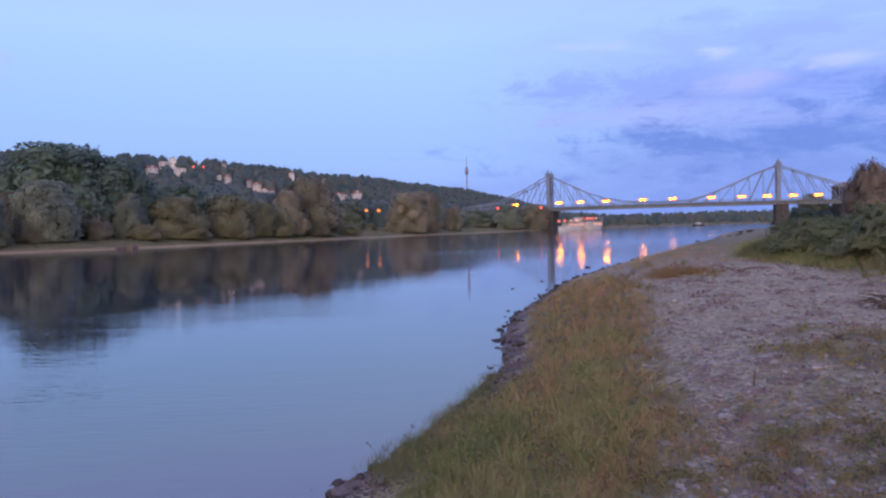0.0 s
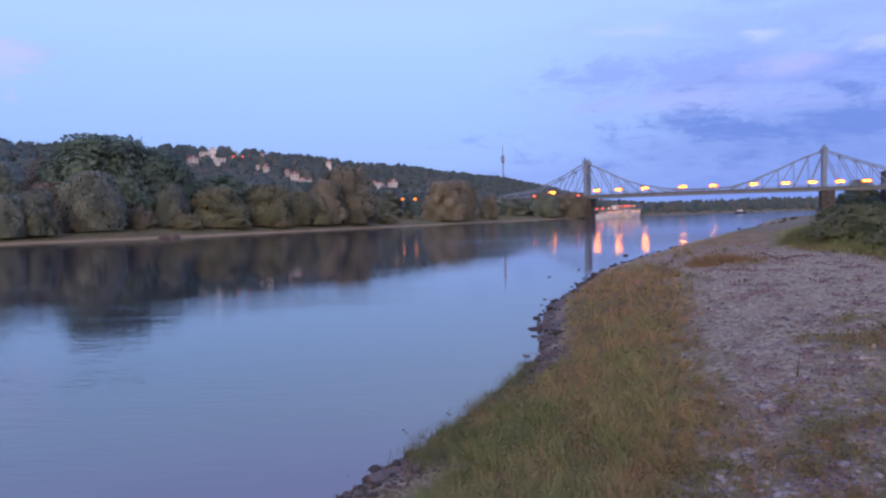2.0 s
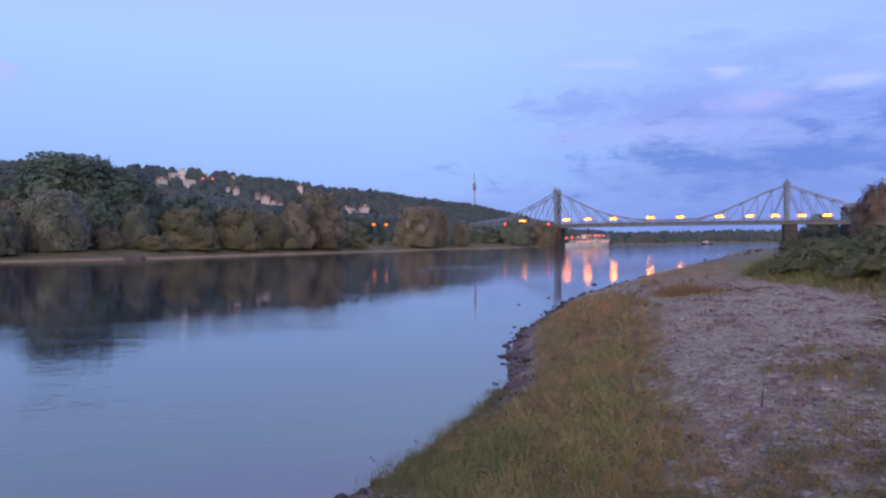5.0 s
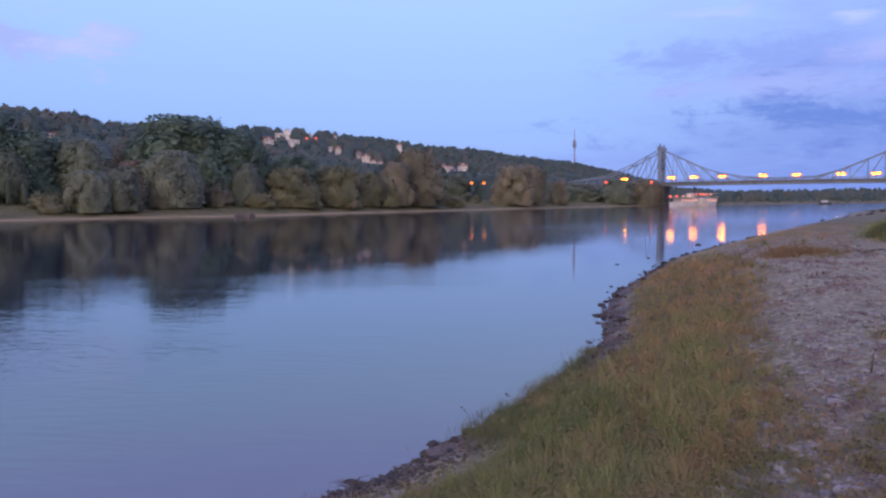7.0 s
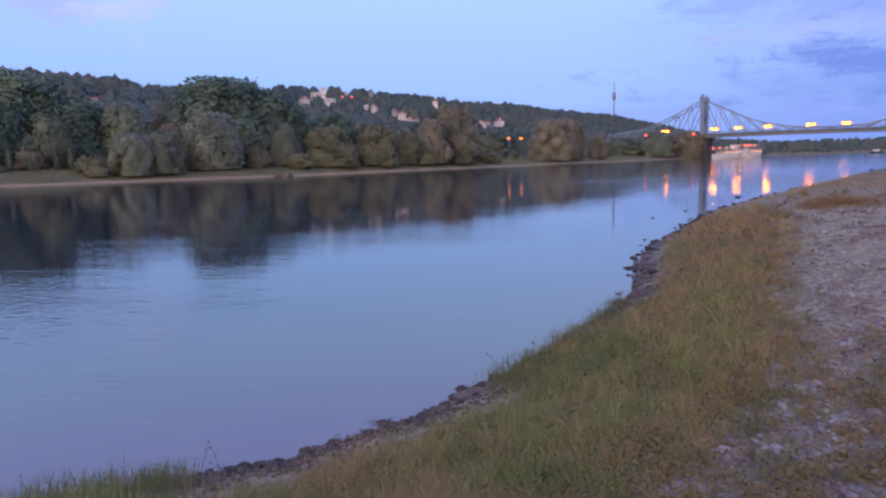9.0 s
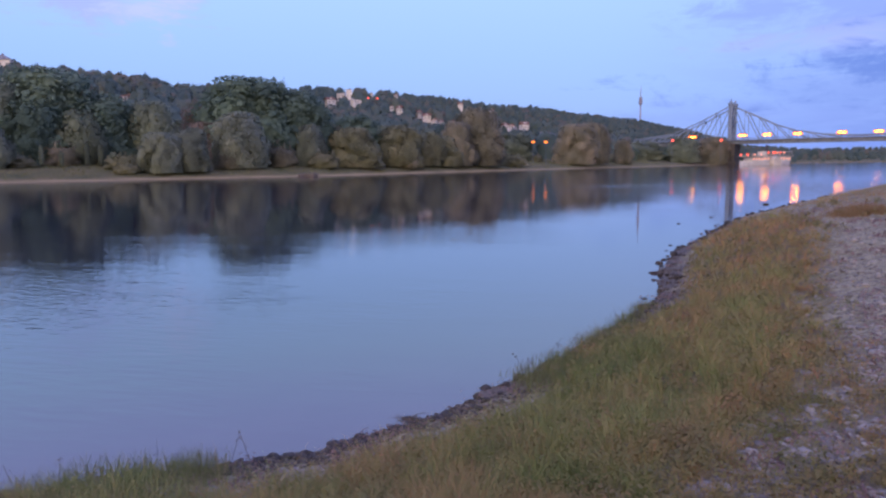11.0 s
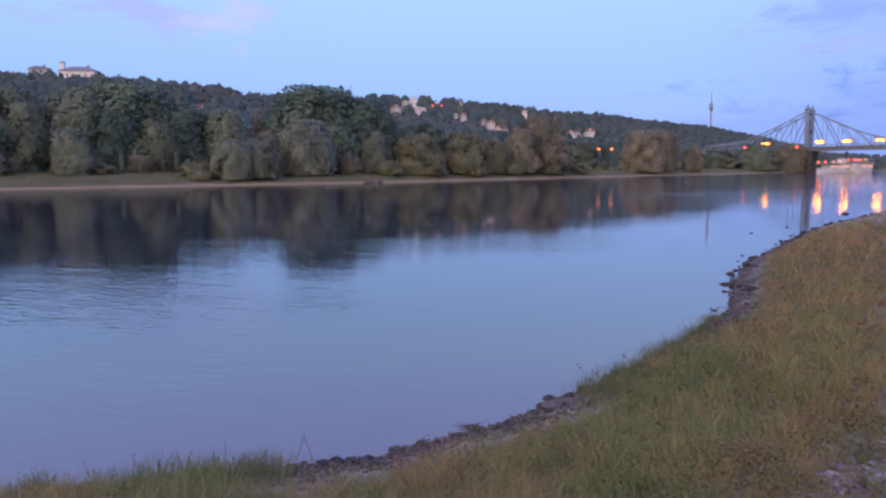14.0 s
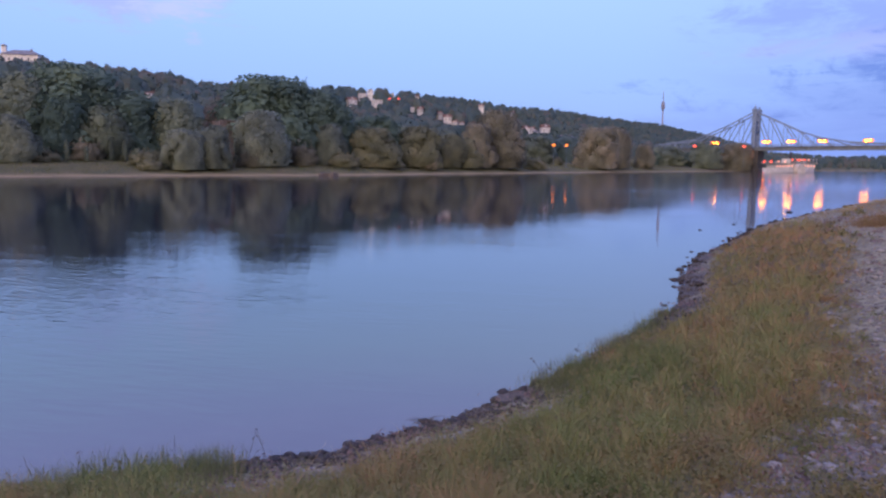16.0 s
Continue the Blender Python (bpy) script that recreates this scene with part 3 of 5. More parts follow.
def build_water():
    """One flat sheet, closer meshed near the bank, with the shallows along the near shore marked on it."""
    xs = np.concatenate([np.linspace(-2300, -40, 20), np.arange(-36, 30, 0.6), np.linspace(34, 2300, 24)])
    ys = np.concatenate([np.linspace(-800, -12, 8), np.arange(-8, 60, 0.6), np.linspace(64, 3800, 30)])
    x, y = np.meshgrid(xs, ys, indexing="ij")
    xy = np.column_stack([x.ravel(), y.ravel()])
    i, j = np.meshgrid(np.arange(len(xs) - 1), np.arange(len(ys) - 1), indexing="ij")
    k, m = i * len(ys) + j, len(ys)
    faces = np.stack([k, k + m, k + m + 1, k + 1], -1).reshape(-1, 4)
    me = mesh_from("water", np.column_stack([xy, np.zeros(len(xy))]), faces, MAT_WATER)
    depth = -signed_distance(xy, NEAR_SHORE, -1)
    shallow = np.clip(1 - depth / 7.5, 0, 1) ** 1.3 * np.clip((34 - xy[:, 1]) / 20, 0, 1)
    me.attributes.new("shallow", "FLOAT", "POINT").data.foreach_set("value", shallow.astype(np.float32))
    ob = new("water", me)
    return tagged(ob, "calm grey-blue river with low ripples mirroring the dusk", "river", kind="structure")


water = build_water()


# ---- leaves, trees, woods ----
ICO = {}


def ico(level):
    """Unit icosphere as arrays."""
    if level not in ICO:
        bm = bmesh.new()
        bmesh.ops.create_icosphere(bm, subdivisions=level, radius=1)
        bm.verts.ensure_lookup_table()
        ICO[level] = np.array([v.co[:] for v in bm.verts]), np.array([[v.index for v in f.verts] for f in bm.faces])
        bm.free()
    return ICO[level]


def unit(v):
    return v / np.linalg.norm(v, axis=-1)[..., None]


def crown(rng, w, h, low, count, size, droop=0.0, level=2, boughs=9, shoots=0, slim=0.42, lobe=(0.07, 0.17), core_r=(0.78, 0.88), shell=(0.80, 1.22)):
    """A crown: a dense dome of overlapping rounded boughs, closed inside and covered with small leaf clumps."""
    tall, n = h - low, boughs * 4
    u = (np.arange(n) + rng.uniform(0.1, 0.9, n)) / n
    a = np.arange(n) * 2.4 + rng.uniform(-0.6, 0.6, n)
    rad = w * rng.uniform(lobe[0], lobe[1], n)
    dome = np.where(u < 0.34, 0.82 + 0.5 * u, np.sqrt(np.clip(1 - ((u - 0.32) / 0.71) ** 2, 0.02, 1))) * (1 + 0.16 * np.sin(a + rng.uniform(0, 6.3)) + 0.06 * np.sin(2 * a + rng.uniform(0, 6.3)))
    out = np.clip(w * 0.5 * dome - rad * 0.90, 0, None) * rng.uniform(0.84, 1.08, n)
    zr = rad * rng.uniform(0.85, 1.10, n) * min(1.6, max(0.5, tall / w * 1.05)) * (1 + 0.45 * droop)
    z = np.clip(low + tall * u, low + zr * 0.7, h - zr * rng.uniform(0.95, 1.3, n))
    stems = 3
    turn = rng.uniform(0, 6.283) + np.arange(stems) * 2.094 + rng.uniform(-0.5, 0.5, stems)
    top = np.array([0.485, 0.485 * rng.uniform(0.76, 0.94), 0.485 * rng.uniform(0.68, 0.88)])
    shift = w * np.array([0.04, 0.09, 0.10])
    mids = np.concatenate([np.column_stack([np.cos(turn) * shift, np.sin(turn) * shift, low + tall * top]), np.column_stack([np.cos(a) * out, np.sin(a) * out, z])])
    radii = np.concatenate([np.column_stack([w * np.array([0.36, 0.34, 0.32]), w * np.array([0.37, 0.33, 0.34]), tall * top]), np.column_stack([rad, rad * rng.uniform(0.85, 1.15, n), zr])])
    knobs = unit(rng.normal(size=(n + stems, 9, 3)))
    # boughs differ at random; the central stems are coloured darker as inner shade
    tone_shade = np.concatenate([np.full(stems, -0.30), rng.uniform(-0.5, 0.5, n)])

    def swell(d, k):
        """Rounded swellings of each bough, as a factor on its radius."""
        return 0.88 + 0.12 * np.clip(np.einsum("ij,ikj->ik", d, knobs[k]), 0, 1).max(1) ** 2

    def facing(at, local):
        whole = unit((at - (0, 0, low + tall * 0.05)) / (w * 0.5, w * 0.5, tall * 0.95))
        return unit(whole * 0.84 + local * 0.16 + (0, 0, 0.12))

    area = radii[:, 0] * radii[:, 1] + radii[:, 0] * radii[:, 2]
    share = area / area.sum()
    k = rng.choice(n + stems, count * 4, p=share)
    d = unit(rng.normal(size=(count * 4, 3)))
    f = swell(d, k) * rng.uniform(shell[0], shell[1], len(k)) + (rng.rand(len(k)) < 0.15) * rng.uniform(0, 0.10, len(k))
    p = mids[k] + d * f[:, None] * radii[k]
    depth = np.linalg.norm((p[:, None] - mids[None]) / radii[None], axis=2)
    depth[np.arange(len(p)), k] = 9
    good = np.nonzero((depth.min(1) > 0.72) & (p[:, 2] > low))[0][:count]
    p, k, d = p[good], k[good], d[good]
    p[:, 2] = np.minimum(p[:, 2], h * (1.0 - 0.03 * rng.rand(len(p))))
    if shoots:
        up = np.nonzero(d[:, 2] > 0.2)[0]
        pick = up[rng.randint(0, len(up), shoots)]
        rise = np.tile(np.arange(9) * size * 0.42, shoots) * np.repeat(rng.uniform(0.5, 1.5, shoots), 9)
        tilt = np.repeat(rng.normal(0, 0.22, (shoots, 2)), 9, axis=0) * rise[:, None]
        q = np.repeat(p[pick], 9, axis=0) + np.column_stack([tilt, rise]) + rng.normal(0, size * 0.2, (shoots * 9, 3))
        p, k, d = np.concatenate([p, q]), np.concatenate([k, np.repeat(k[pick], 9)]), np.concatenate([d, np.repeat(d[pick], 9, axis=0)])
    soft = unit(facing(p, d) + rng.normal(0, 0.10, p.shape))
    face = unit(unit(d * 0.5 + soft) + rng.normal(0, 0.40, p.shape))
    t = np.cross(face, rng.normal(size=p.shape))
    t[:, 2] -= droop * np.linalg.norm(t, axis=1)
    t = unit(t - face * np.einsum("ij,ij->i", t, face)[:, None])
    b = unit(np.cross(face, t))
    s = size * rng.uniform(0.55, 1.5, len(p))[:, None]
    long = 1 + abs(droop)
    v = np.stack([p - t * s * long * 0.5, p - b * s * slim, p + t * s * long * 0.6, p + b * s * slim], 1).reshape(-1, 3)
    q = np.arange(len(v)).reshape(-1, 4)
    vs, fs, ns, base = [v], [q[:, [0, 1, 2]], q[:, [0, 2, 3]]], [np.repeat(soft, 4, axis=0)], len(v)
    tone = [np.repeat(tone_shade[k] + rng.uniform(-0.15, 0.15, len(k)), 4)]
    # cores take a darker colour than their leaves, as shade between the clumps
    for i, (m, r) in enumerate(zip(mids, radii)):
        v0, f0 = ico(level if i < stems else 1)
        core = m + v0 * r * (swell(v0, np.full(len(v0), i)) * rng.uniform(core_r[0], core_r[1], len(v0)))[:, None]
        vs.append(core), fs.append(f0 + base), ns.append(facing(core, v0)), tone.append(np.full(len(v0), tone_shade[i] - 0.12))
        base += len(v0)
    # no crown is a true round: bend it about
    v, ph = np.concatenate(vs), rng.uniform(0, 6.283, 6)
    q = v / w
    v = v + w * 0.030 * np.column_stack([np.sin(q[:, 1] * 5 + ph[0]) + np.sin(q[:, 2] * 8 + ph[1]), np.sin(q[:, 0] * 5 + ph[2]) + np.sin(q[:, 2] * 7 + ph[3]), (np.sin(q[:, 0] * 7 + ph[4]) + np.sin(q[:, 1] * 7 + ph[5])) * 0.5 * np.clip(q[:, 2] * 1.5, 0, 1)])
    return v, np.concatenate(fs), np.concatenate(ns), np.concatenate(tone)


def toned(me, tone):
    """Stores the tone of each bough on a mesh, with the shade painted into the crown's inside."""
    me.attributes.new("tone", "FLOAT", "POINT").data.foreach_set("value", tone.astype(np.float32))
    return me


def tree_model(name, label, seed, w, h, low, count, size, mat, droop=0.0, boughs=9, group="", level=2, shoots=0, slim=0.42):
    """A tree: tapered trunk with limbs, and a crown of leaf clumps."""
    rng = np.random.RandomState(seed)
    ob = thing(name, label, "tree", group)
    bm = bm_tube([(0, 0, -0.6), (0.05, 0, h * 0.15), (0.1, 0.1, h * 0.4), (0, 0.15, h * 0.72)], [h * 0.034, h * 0.026, h * 0.018, h * 0.006])
    for k in range(8):
        a, z0, z1 = k * 0.785 + rng.uniform(0, 0.5), h * rng.uniform(0.14, 0.42), h * rng.uniform(0.45, 0.8)
        c = (math.cos(a) * w * 0.36, math.sin(a) * w * 0.36)
        bm_tube([(0.05, 0.05, z0), (c[0] * 0.5, c[1] * 0.5, z0 * 0.45 + z1 * 0.55), (c[0], c[1], z1)], [h * 0.012, h * 0.008, h * 0.003], 5, bm)
    part("trunk", bm, MAT_BARK, ob, smooth=True)
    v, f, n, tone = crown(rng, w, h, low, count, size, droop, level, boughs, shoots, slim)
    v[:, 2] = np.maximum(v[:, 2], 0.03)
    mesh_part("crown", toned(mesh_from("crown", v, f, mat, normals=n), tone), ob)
    ob["base_w"], ob["base_h"] = float(w), float(h)
    return ob


def plant(model, x, y, h, w, turn, used):
    """Sets a tree at its place, with its height and width; the model itself takes the first place."""
    z = height(x, y)
    sw, sh = w / model["base_w"], h / model["base_h"]
    m = Matrix.Translation((x, y, z)) @ Matrix.Rotation(turn, 4, "Z") @ Matrix.Diagonal((sw, sw, sh, 1))
    if model.name in used:
        return copy_thing(model, m)
    used.add(model.name)
    model.matrix_basis = m
    return model


WILLOWS = [(-86, 152, 13.0, 12.5), (-90, 139, 9.3, 11), (-92, 133, 7.3, 8.4), (-121, 116, 11.1, 9.5), (-77, 173, 9.1, 8)]
OAKS = [(-92, 173, 23.2, 28.5), (-84, 180, 19.5, 23.5), (-131, 129, 19.2, 17), (-152, 80, 14.6, 15), (-126, 141, 17.4, 16.5), (-119, 148, 15.2, 17), (-110, 155, 14.4, 15), (-106, 171, 18.6, 15), (-143, 108, 15.6, 15), (-124, 131, 13.4, 12), (-117, 139, 11.8, 12.5), (-100, 163, 13.1, 12), (-150, 95, 15.6, 15), (-74, 200, 13.2, 14), (-137, 119, 17.1, 15.5)]
OLIVES = [(-69, 186, 10.9, 15.5), (-62, 203, 12.1, 16.5), (-56, 216, 10.5, 12), (-76, 187, 9.9, 10.5), (-52, 222, 9.8, 10)]
BROWNS = [(-44, 243, 19.8, 20.5), (-50, 231, 14.8, 12.5), (-15, 318, 18.3, 22), (-7, 337, 15.5, 13), (5, 366, 13.2, 16.5), (64, 478, 15.4, 19.5)]
SHRUBS = [(-72, 171, 3.4, 8.9), (-57, 200, 4.4, 7.5), (-97, 127, 1.8, 4.2), (-80, 163, 3.6, 7.0), (-66, 184, 3.8, 9.0), (-128, 104, 2.6, 7.0), (-35, 262, 3.4, 7.0), (-86, 149, 2.8, 6.0), (-101, 132, 2.6, 6), (-93, 141, 2.4, 6.5), (-120, 122, 2.2, 6)]
BRIDGE_TREES = [(42, 452, 15.5, 22), (8, 436, 9.5, 17), (20, 455, 10.5, 18), (31, 474, 12, 17), (46, 484, 12, 15), (232, 458, 14.7, 16), (246, 470, 16.8, 18), (262, 470, 15.8, 18), (284, 474, 17.8, 20), (300, 490, 16.9, 18), (276, 440, 11.7, 15), (238, 440, 9.7, 12)]
SLIMS = [(-118.56, 120.64, 4.6, 1.5), (-116.48, 125.84, 5.0, 1.6), (-112.32, 134.16, 5.9, 1.8), (-111.28, 137.28, 5.5, 2.2), (-113.36, 127.92, 3.7, 1.6), (-107.12, 136.24, 3.5, 3.2)]


def along(line, step, inland, spread, seed, tall, wide):
    """Rows of (x, y, height, width) scattered along a line, set back from it."""
    rng, rows = random.Random(seed), []
    for (ax, ay), (bx, by) in zip(line, line[1:]):
        length = math.hypot(bx - ax, by - ay)
        for k in range(max(1, int(length / step))):
            u, off = (k + rng.random()) * step / length, inland + rng.uniform(-spread, spread)
            h = rng.uniform(*tall)
            rows.append((ax + (bx - ax) * u - (by - ay) / length * off, ay + (by - ay) * u + (bx - ax) / length * off, h, h * rng.uniform(*wide)))
    return rows


BANK = [(-95, 109), (-69, 143), (-52, 182), (-38, 218), (3, 326), (33, 394)]
UNDERGROWTH = along(BANK, 8.0, 30, 4.0, 5, (1.4, 3.4), (1.6, 2.6))
BEHIND = along(BANK[1:5], 13.0, 50, 9, 6, (8.0, 12.5), (0.9, 1.3))


def plant_all():
    used = set()
    sets = [
        (WILLOWS, [tree_model("willow_tree", "grey-green willow with a rounded drooping crown on the far bank", 11 + k, 11.5, 11, -1.0, 8000, 0.38, LEAF_WILLOW, 0.9, 13, "willows on the far bank") for k in range(2)]),
        (OAKS, [tree_model("broadleaf_tree", "tall dark green broadleaf tree with a dense crown", 31 + k, 18, 18, -1.2, 9000, 0.60, (LEAF_DARK, LEAF_DARK, LEAF_MID, LEAF_RUST)[k], 0.15, 15, "dark trees on the far bank") for k in range(4)]),
        (BRIDGE_TREES + BEHIND, [tree_model("broadleaf_tree", "distant dark broadleaf tree standing behind the bank", 41 + k, 15, 14, -1.2, 3000, 0.66, (LEAF_MID, LEAF_DARK)[k], 0.15, 8, "dark trees on the far bank") for k in range(2)]),
        (OLIVES, [tree_model("olive_green_tree", "broad olive and yellowing tree on the far bank", 51 + k, 14, 11, -1.2, 7000, 0.50, LEAF_OLIVE, 0.2, 13, "yellowing trees on the far bank") for k in range(2)]),
        (BROWNS, [tree_model("autumn_tree", "brownish autumn tree standing near the water's edge", 71 + k, 19, 16, -1.6, 8000, 0.58, LEAF_BROWN, 0.2, 14, "autumn trees on the far bank") for k in range(3)]),
        (SHRUBS, [tree_model("shrub", "low rounded shrub on the grassy far bank", 91 + k, 6.5, 3.2, -0.3, 1900, 0.29, (LEAF_OLIVE, LEAF_BROWN)[k], -0.3, 8, "shrubs on the far bank", 2, 60) for k in range(2)]),
        (SLIMS, [tree_model("sapling", "slim young tree with a narrow crown", 111, 2.1, 5, 0.3, 900, 0.18, LEAF_MID, 0.5, 6, "saplings on the far bank", 2, 30)]),
    ]
    for rows, models in sets:
        if rows is SHRUBS:
            rows = SHRUBS + UNDERGROWTH
        for i, (x, y, h, w) in enumerate(rows):
            plant(models[i % len(models)], x, y, h, w, 1.7 * i, used)


plant_all()

# houses on the slope: bearing, rise, width, height, kind; their ranges follow from the slope
HOUSES = [(-22.22, 0.0859, 11, 8, "gable"), (-21.3, 0.0929, 10, 6, "flat"), (-20.72, 0.0959, 8, 12, "tower"), (-20.2, 0.0849, 11, 5, "flat"), (-16.74, 0.0744, 7, 8, "gable"), (-14.59, 0.0639, 9, 8, "gable"), (-6.83, 0.0499, 12, 12, "gable"), (-5.22, 0.0364, 24, 9, "hip"), (-11.9, 0.0799, 7, 7, "gable"), (-8.35, 0.0499, 9, 8, "gable"), (-14, 0.0579, 6, 5, "gable"), (-17.4, 0.0754, 5, 5, "flat"), (-9.4, 0.0709, 6, 6, "gable"), (-37.2, 0.0844, 5, 3, "flat"), (-38.4, 0.0859, 4, 3, "flat"), (-19, 0.0939, 5, 6, "flat"), (-12.6, 0.0554, 6, 5, "gable"), (-7.6, 0.0444, 8, 7, "hip"), (-13.47, 0.0558, 6, 5, "gable"), (-7.83, 0.0493, 7, 6, "gable"), (-17.01, 0.0930, 5, 5, "gable"), (-15.22, 0.0694, 6, 6, "gable"), (-11.24, 0.0589, 5, 5, "gable"), (-37.04, 0.0849, 7, 4, "gable"), (-38.84, 0.0814, 5, 4, "gable")]


def on_slope(bearing, rise, lift=0.0):
    """The range at which the slope, lifted, comes up to a line of sight from the bank."""
    r = np.arange(180, 2300, 4.0)
    a = math.radians(bearing)
    z = land(np.column_stack([r * math.sin(a), r * math.cos(a)]))[0] + lift
    over = np.nonzero(z >= 2.9 + rise * r)[0]
    return float(r[over[0]]) if len(over) else 900.0


SITES = []
for bearing, rise, w, h, kind in HOUSES:
    SITES.append((bearing, on_slope(bearing, rise, 6.0), rise, w * 0.88, h * 0.88, kind))
SITES.append((-45.1, 520.0, 0.1215, 22, 9.5, "palace"))
SITES.append((-47.6, 520.0, 0.1235, 12, 5.5, "hip"))

SITES.append((29.9, 520.0, 0.0389, 15, 7, "brown"))


def build_woods():
    """The woods of the slope, the plateau and the banks beyond the bridge, as one mesh of leaf-clump crowns."""
    rng = np.random.RandomState(7)
    pts = []
    # slope
    count = 21000
    b = rng.uniform(-58, 9, count)
    rr = np.sqrt(rng.uniform(0, 1, count))
    ridge = table(RIDGE, 0, 1, b)
    r = 150 + rr * (ridge * 1.06 - 150)
    keep = rng.rand(count) < np.where(b < -8, 0.45, 1.0)
    pts.append(np.column_stack([b, r])[keep])
    # ridge line, closer set
    b = rng.uniform(-58, 8, 1500)
    pts.append(np.column_stack([b, table(RIDGE, 0, 1, b) * rng.uniform(0.97, 1.02, 1500)]))
    # both banks beyond the bridge
    b = rng.uniform(9, 30, 1500)
    pts.append(np.column_stack([b, rng.uniform(620, 1500, 1500)]))
    b = rng.uniform(8, 45, 900)
    pts.append(np.column_stack([b, rng.uniform(2100, 2600, 900)]))
    pts = np.concatenate(pts)
    a = np.radians(pts[:, 0])
    xy = np.column_stack([pts[:, 1] * np.sin(a), pts[:, 1] * np.cos(a)])
    z, dn, df = land(xy)
    ok = (df > 72) | ((df > 12) & (xy[:, 1] > 520)) | ((dn > 25) & (xy[:, 1] > 560))
    for bearing, hr, rise, w, h, kind in SITES:
        half = math.degrees(w * 0.62 / hr)
        line = 2.9 + (rise - 0.45 * h / hr) * pts[:, 1]
        ok &= ~((np.abs(pts[:, 0] - bearing) < half + 0.35) & (pts[:, 1] < hr + 12) & (z + (8.0 if kind in ("palace", "hip") and hr < 530 else 14.5) > line) & (pts[:, 1] > hr - 260))
    # thin out where crowns would stand closer than real ones
    xy, z = xy[ok], z[ok]
    rng_d = np.hypot(xy[:, 0], xy[:, 1])
    cell, seen, keep = np.round(xy / np.where(rng_d > 1000, 13.5, 11.0)[:, None]).astype(int), set(), []
    for i, c in enumerate(map(tuple, cell)):
        keep.append(c not in seen)
        seen.add(c)
    keep = np.array(keep)
    xy, z, rng_d = xy[keep], z[keep], rng_d[keep]
    vs, fs, ns, tones, base = [], [], [], [], 0
    # near, middle and far crowns, with ever fewer and larger leaf clumps; the last of each set is a slim conifer
    sets = []
    for leaves, size, boughs, level in ((300, 0.85, 2, 2), (85, 1.2, 1, 1), (34, 1.7, 1, 1)):
        kinds = []
        for k in range(7):
            w, h = (13.5, 14.0) if k < 6 else (5.0, 15.5)
            v, f, nn, tone = crown(rng, w, h, 0.0, leaves, size, 0.1, level, boughs, lobe=(0.13, 0.24), core_r=(0.92, 0.99), shell=(0.94, 1.08))
            kinds.append((v, f, unit(nn * 0.6 + (0, 0, 0.5)), tone))
        sets.append(kinds)
    for i in range(len(xy)):
        kinds = sets[0 if rng_d[i] < 430 else 1 if rng_d[i] < 1050 else 2]
        beyond = xy[i, 0] > 0.16 * xy[i, 1]
        v, f, nn, tone = kinds[rng.randint(0, 7) if rng.rand() < 0.4 and not beyond else rng.randint(0, 6)]
        s, t = (rng.uniform(0.35, 0.95) * 0.85 if beyond else rng.uniform(0.92, 1.3)), rng.uniform(0, 6.283)
        c, n = math.cos(t) * s, math.sin(t) * s
        vs.append(np.column_stack([v[:, 0] * c - v[:, 1] * n + xy[i, 0], v[:, 0] * n + v[:, 1] * c + xy[i, 1], v[:, 2] * s + z[i] - 0.8]))
        ns.append(np.column_stack([nn[:, 0] * c - nn[:, 1] * n, nn[:, 0] * n + nn[:, 1] * c, nn[:, 2] * s]) / s)
        fs.append(f + base)
        tones.append(tone * 0.7 + rng.uniform(-0.2, 0.2))
        base += len(v)
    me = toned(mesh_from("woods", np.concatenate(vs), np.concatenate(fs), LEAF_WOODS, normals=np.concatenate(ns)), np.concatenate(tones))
    return tagged(new("woods", me), "mixed green and brown woods covering the hillside", "woods", kind="stuff"), len(xy)


woods, wood_count = build_woods()


# ---- houses ----
def bm_roof(w, d, h, hip=0.0, over=0.6):
    """A pitched roof with eaves; hip draws in the ridge's ends."""
    bm = bmesh.new()
    x, y = w / 2 + over, d / 2 + over
    low = [bm.verts.new(p) for p in ((-x, -y, 0), (x, -y, 0), (x, y, 0), (-x, y, 0))]
    top = [bm.verts.new((-x + hip, 0, h)), bm.verts.new((x - hip, 0, h))]
    for f in ((low[0], low[1], top[1], top[0]), (low[2], low[3], top[0], top[1]), (low[1], low[2], top[1]), (low[3], low[0], top[0]), (low[3], low[2], low[1], low[0])):
        bm.faces.new(f)
    return bm


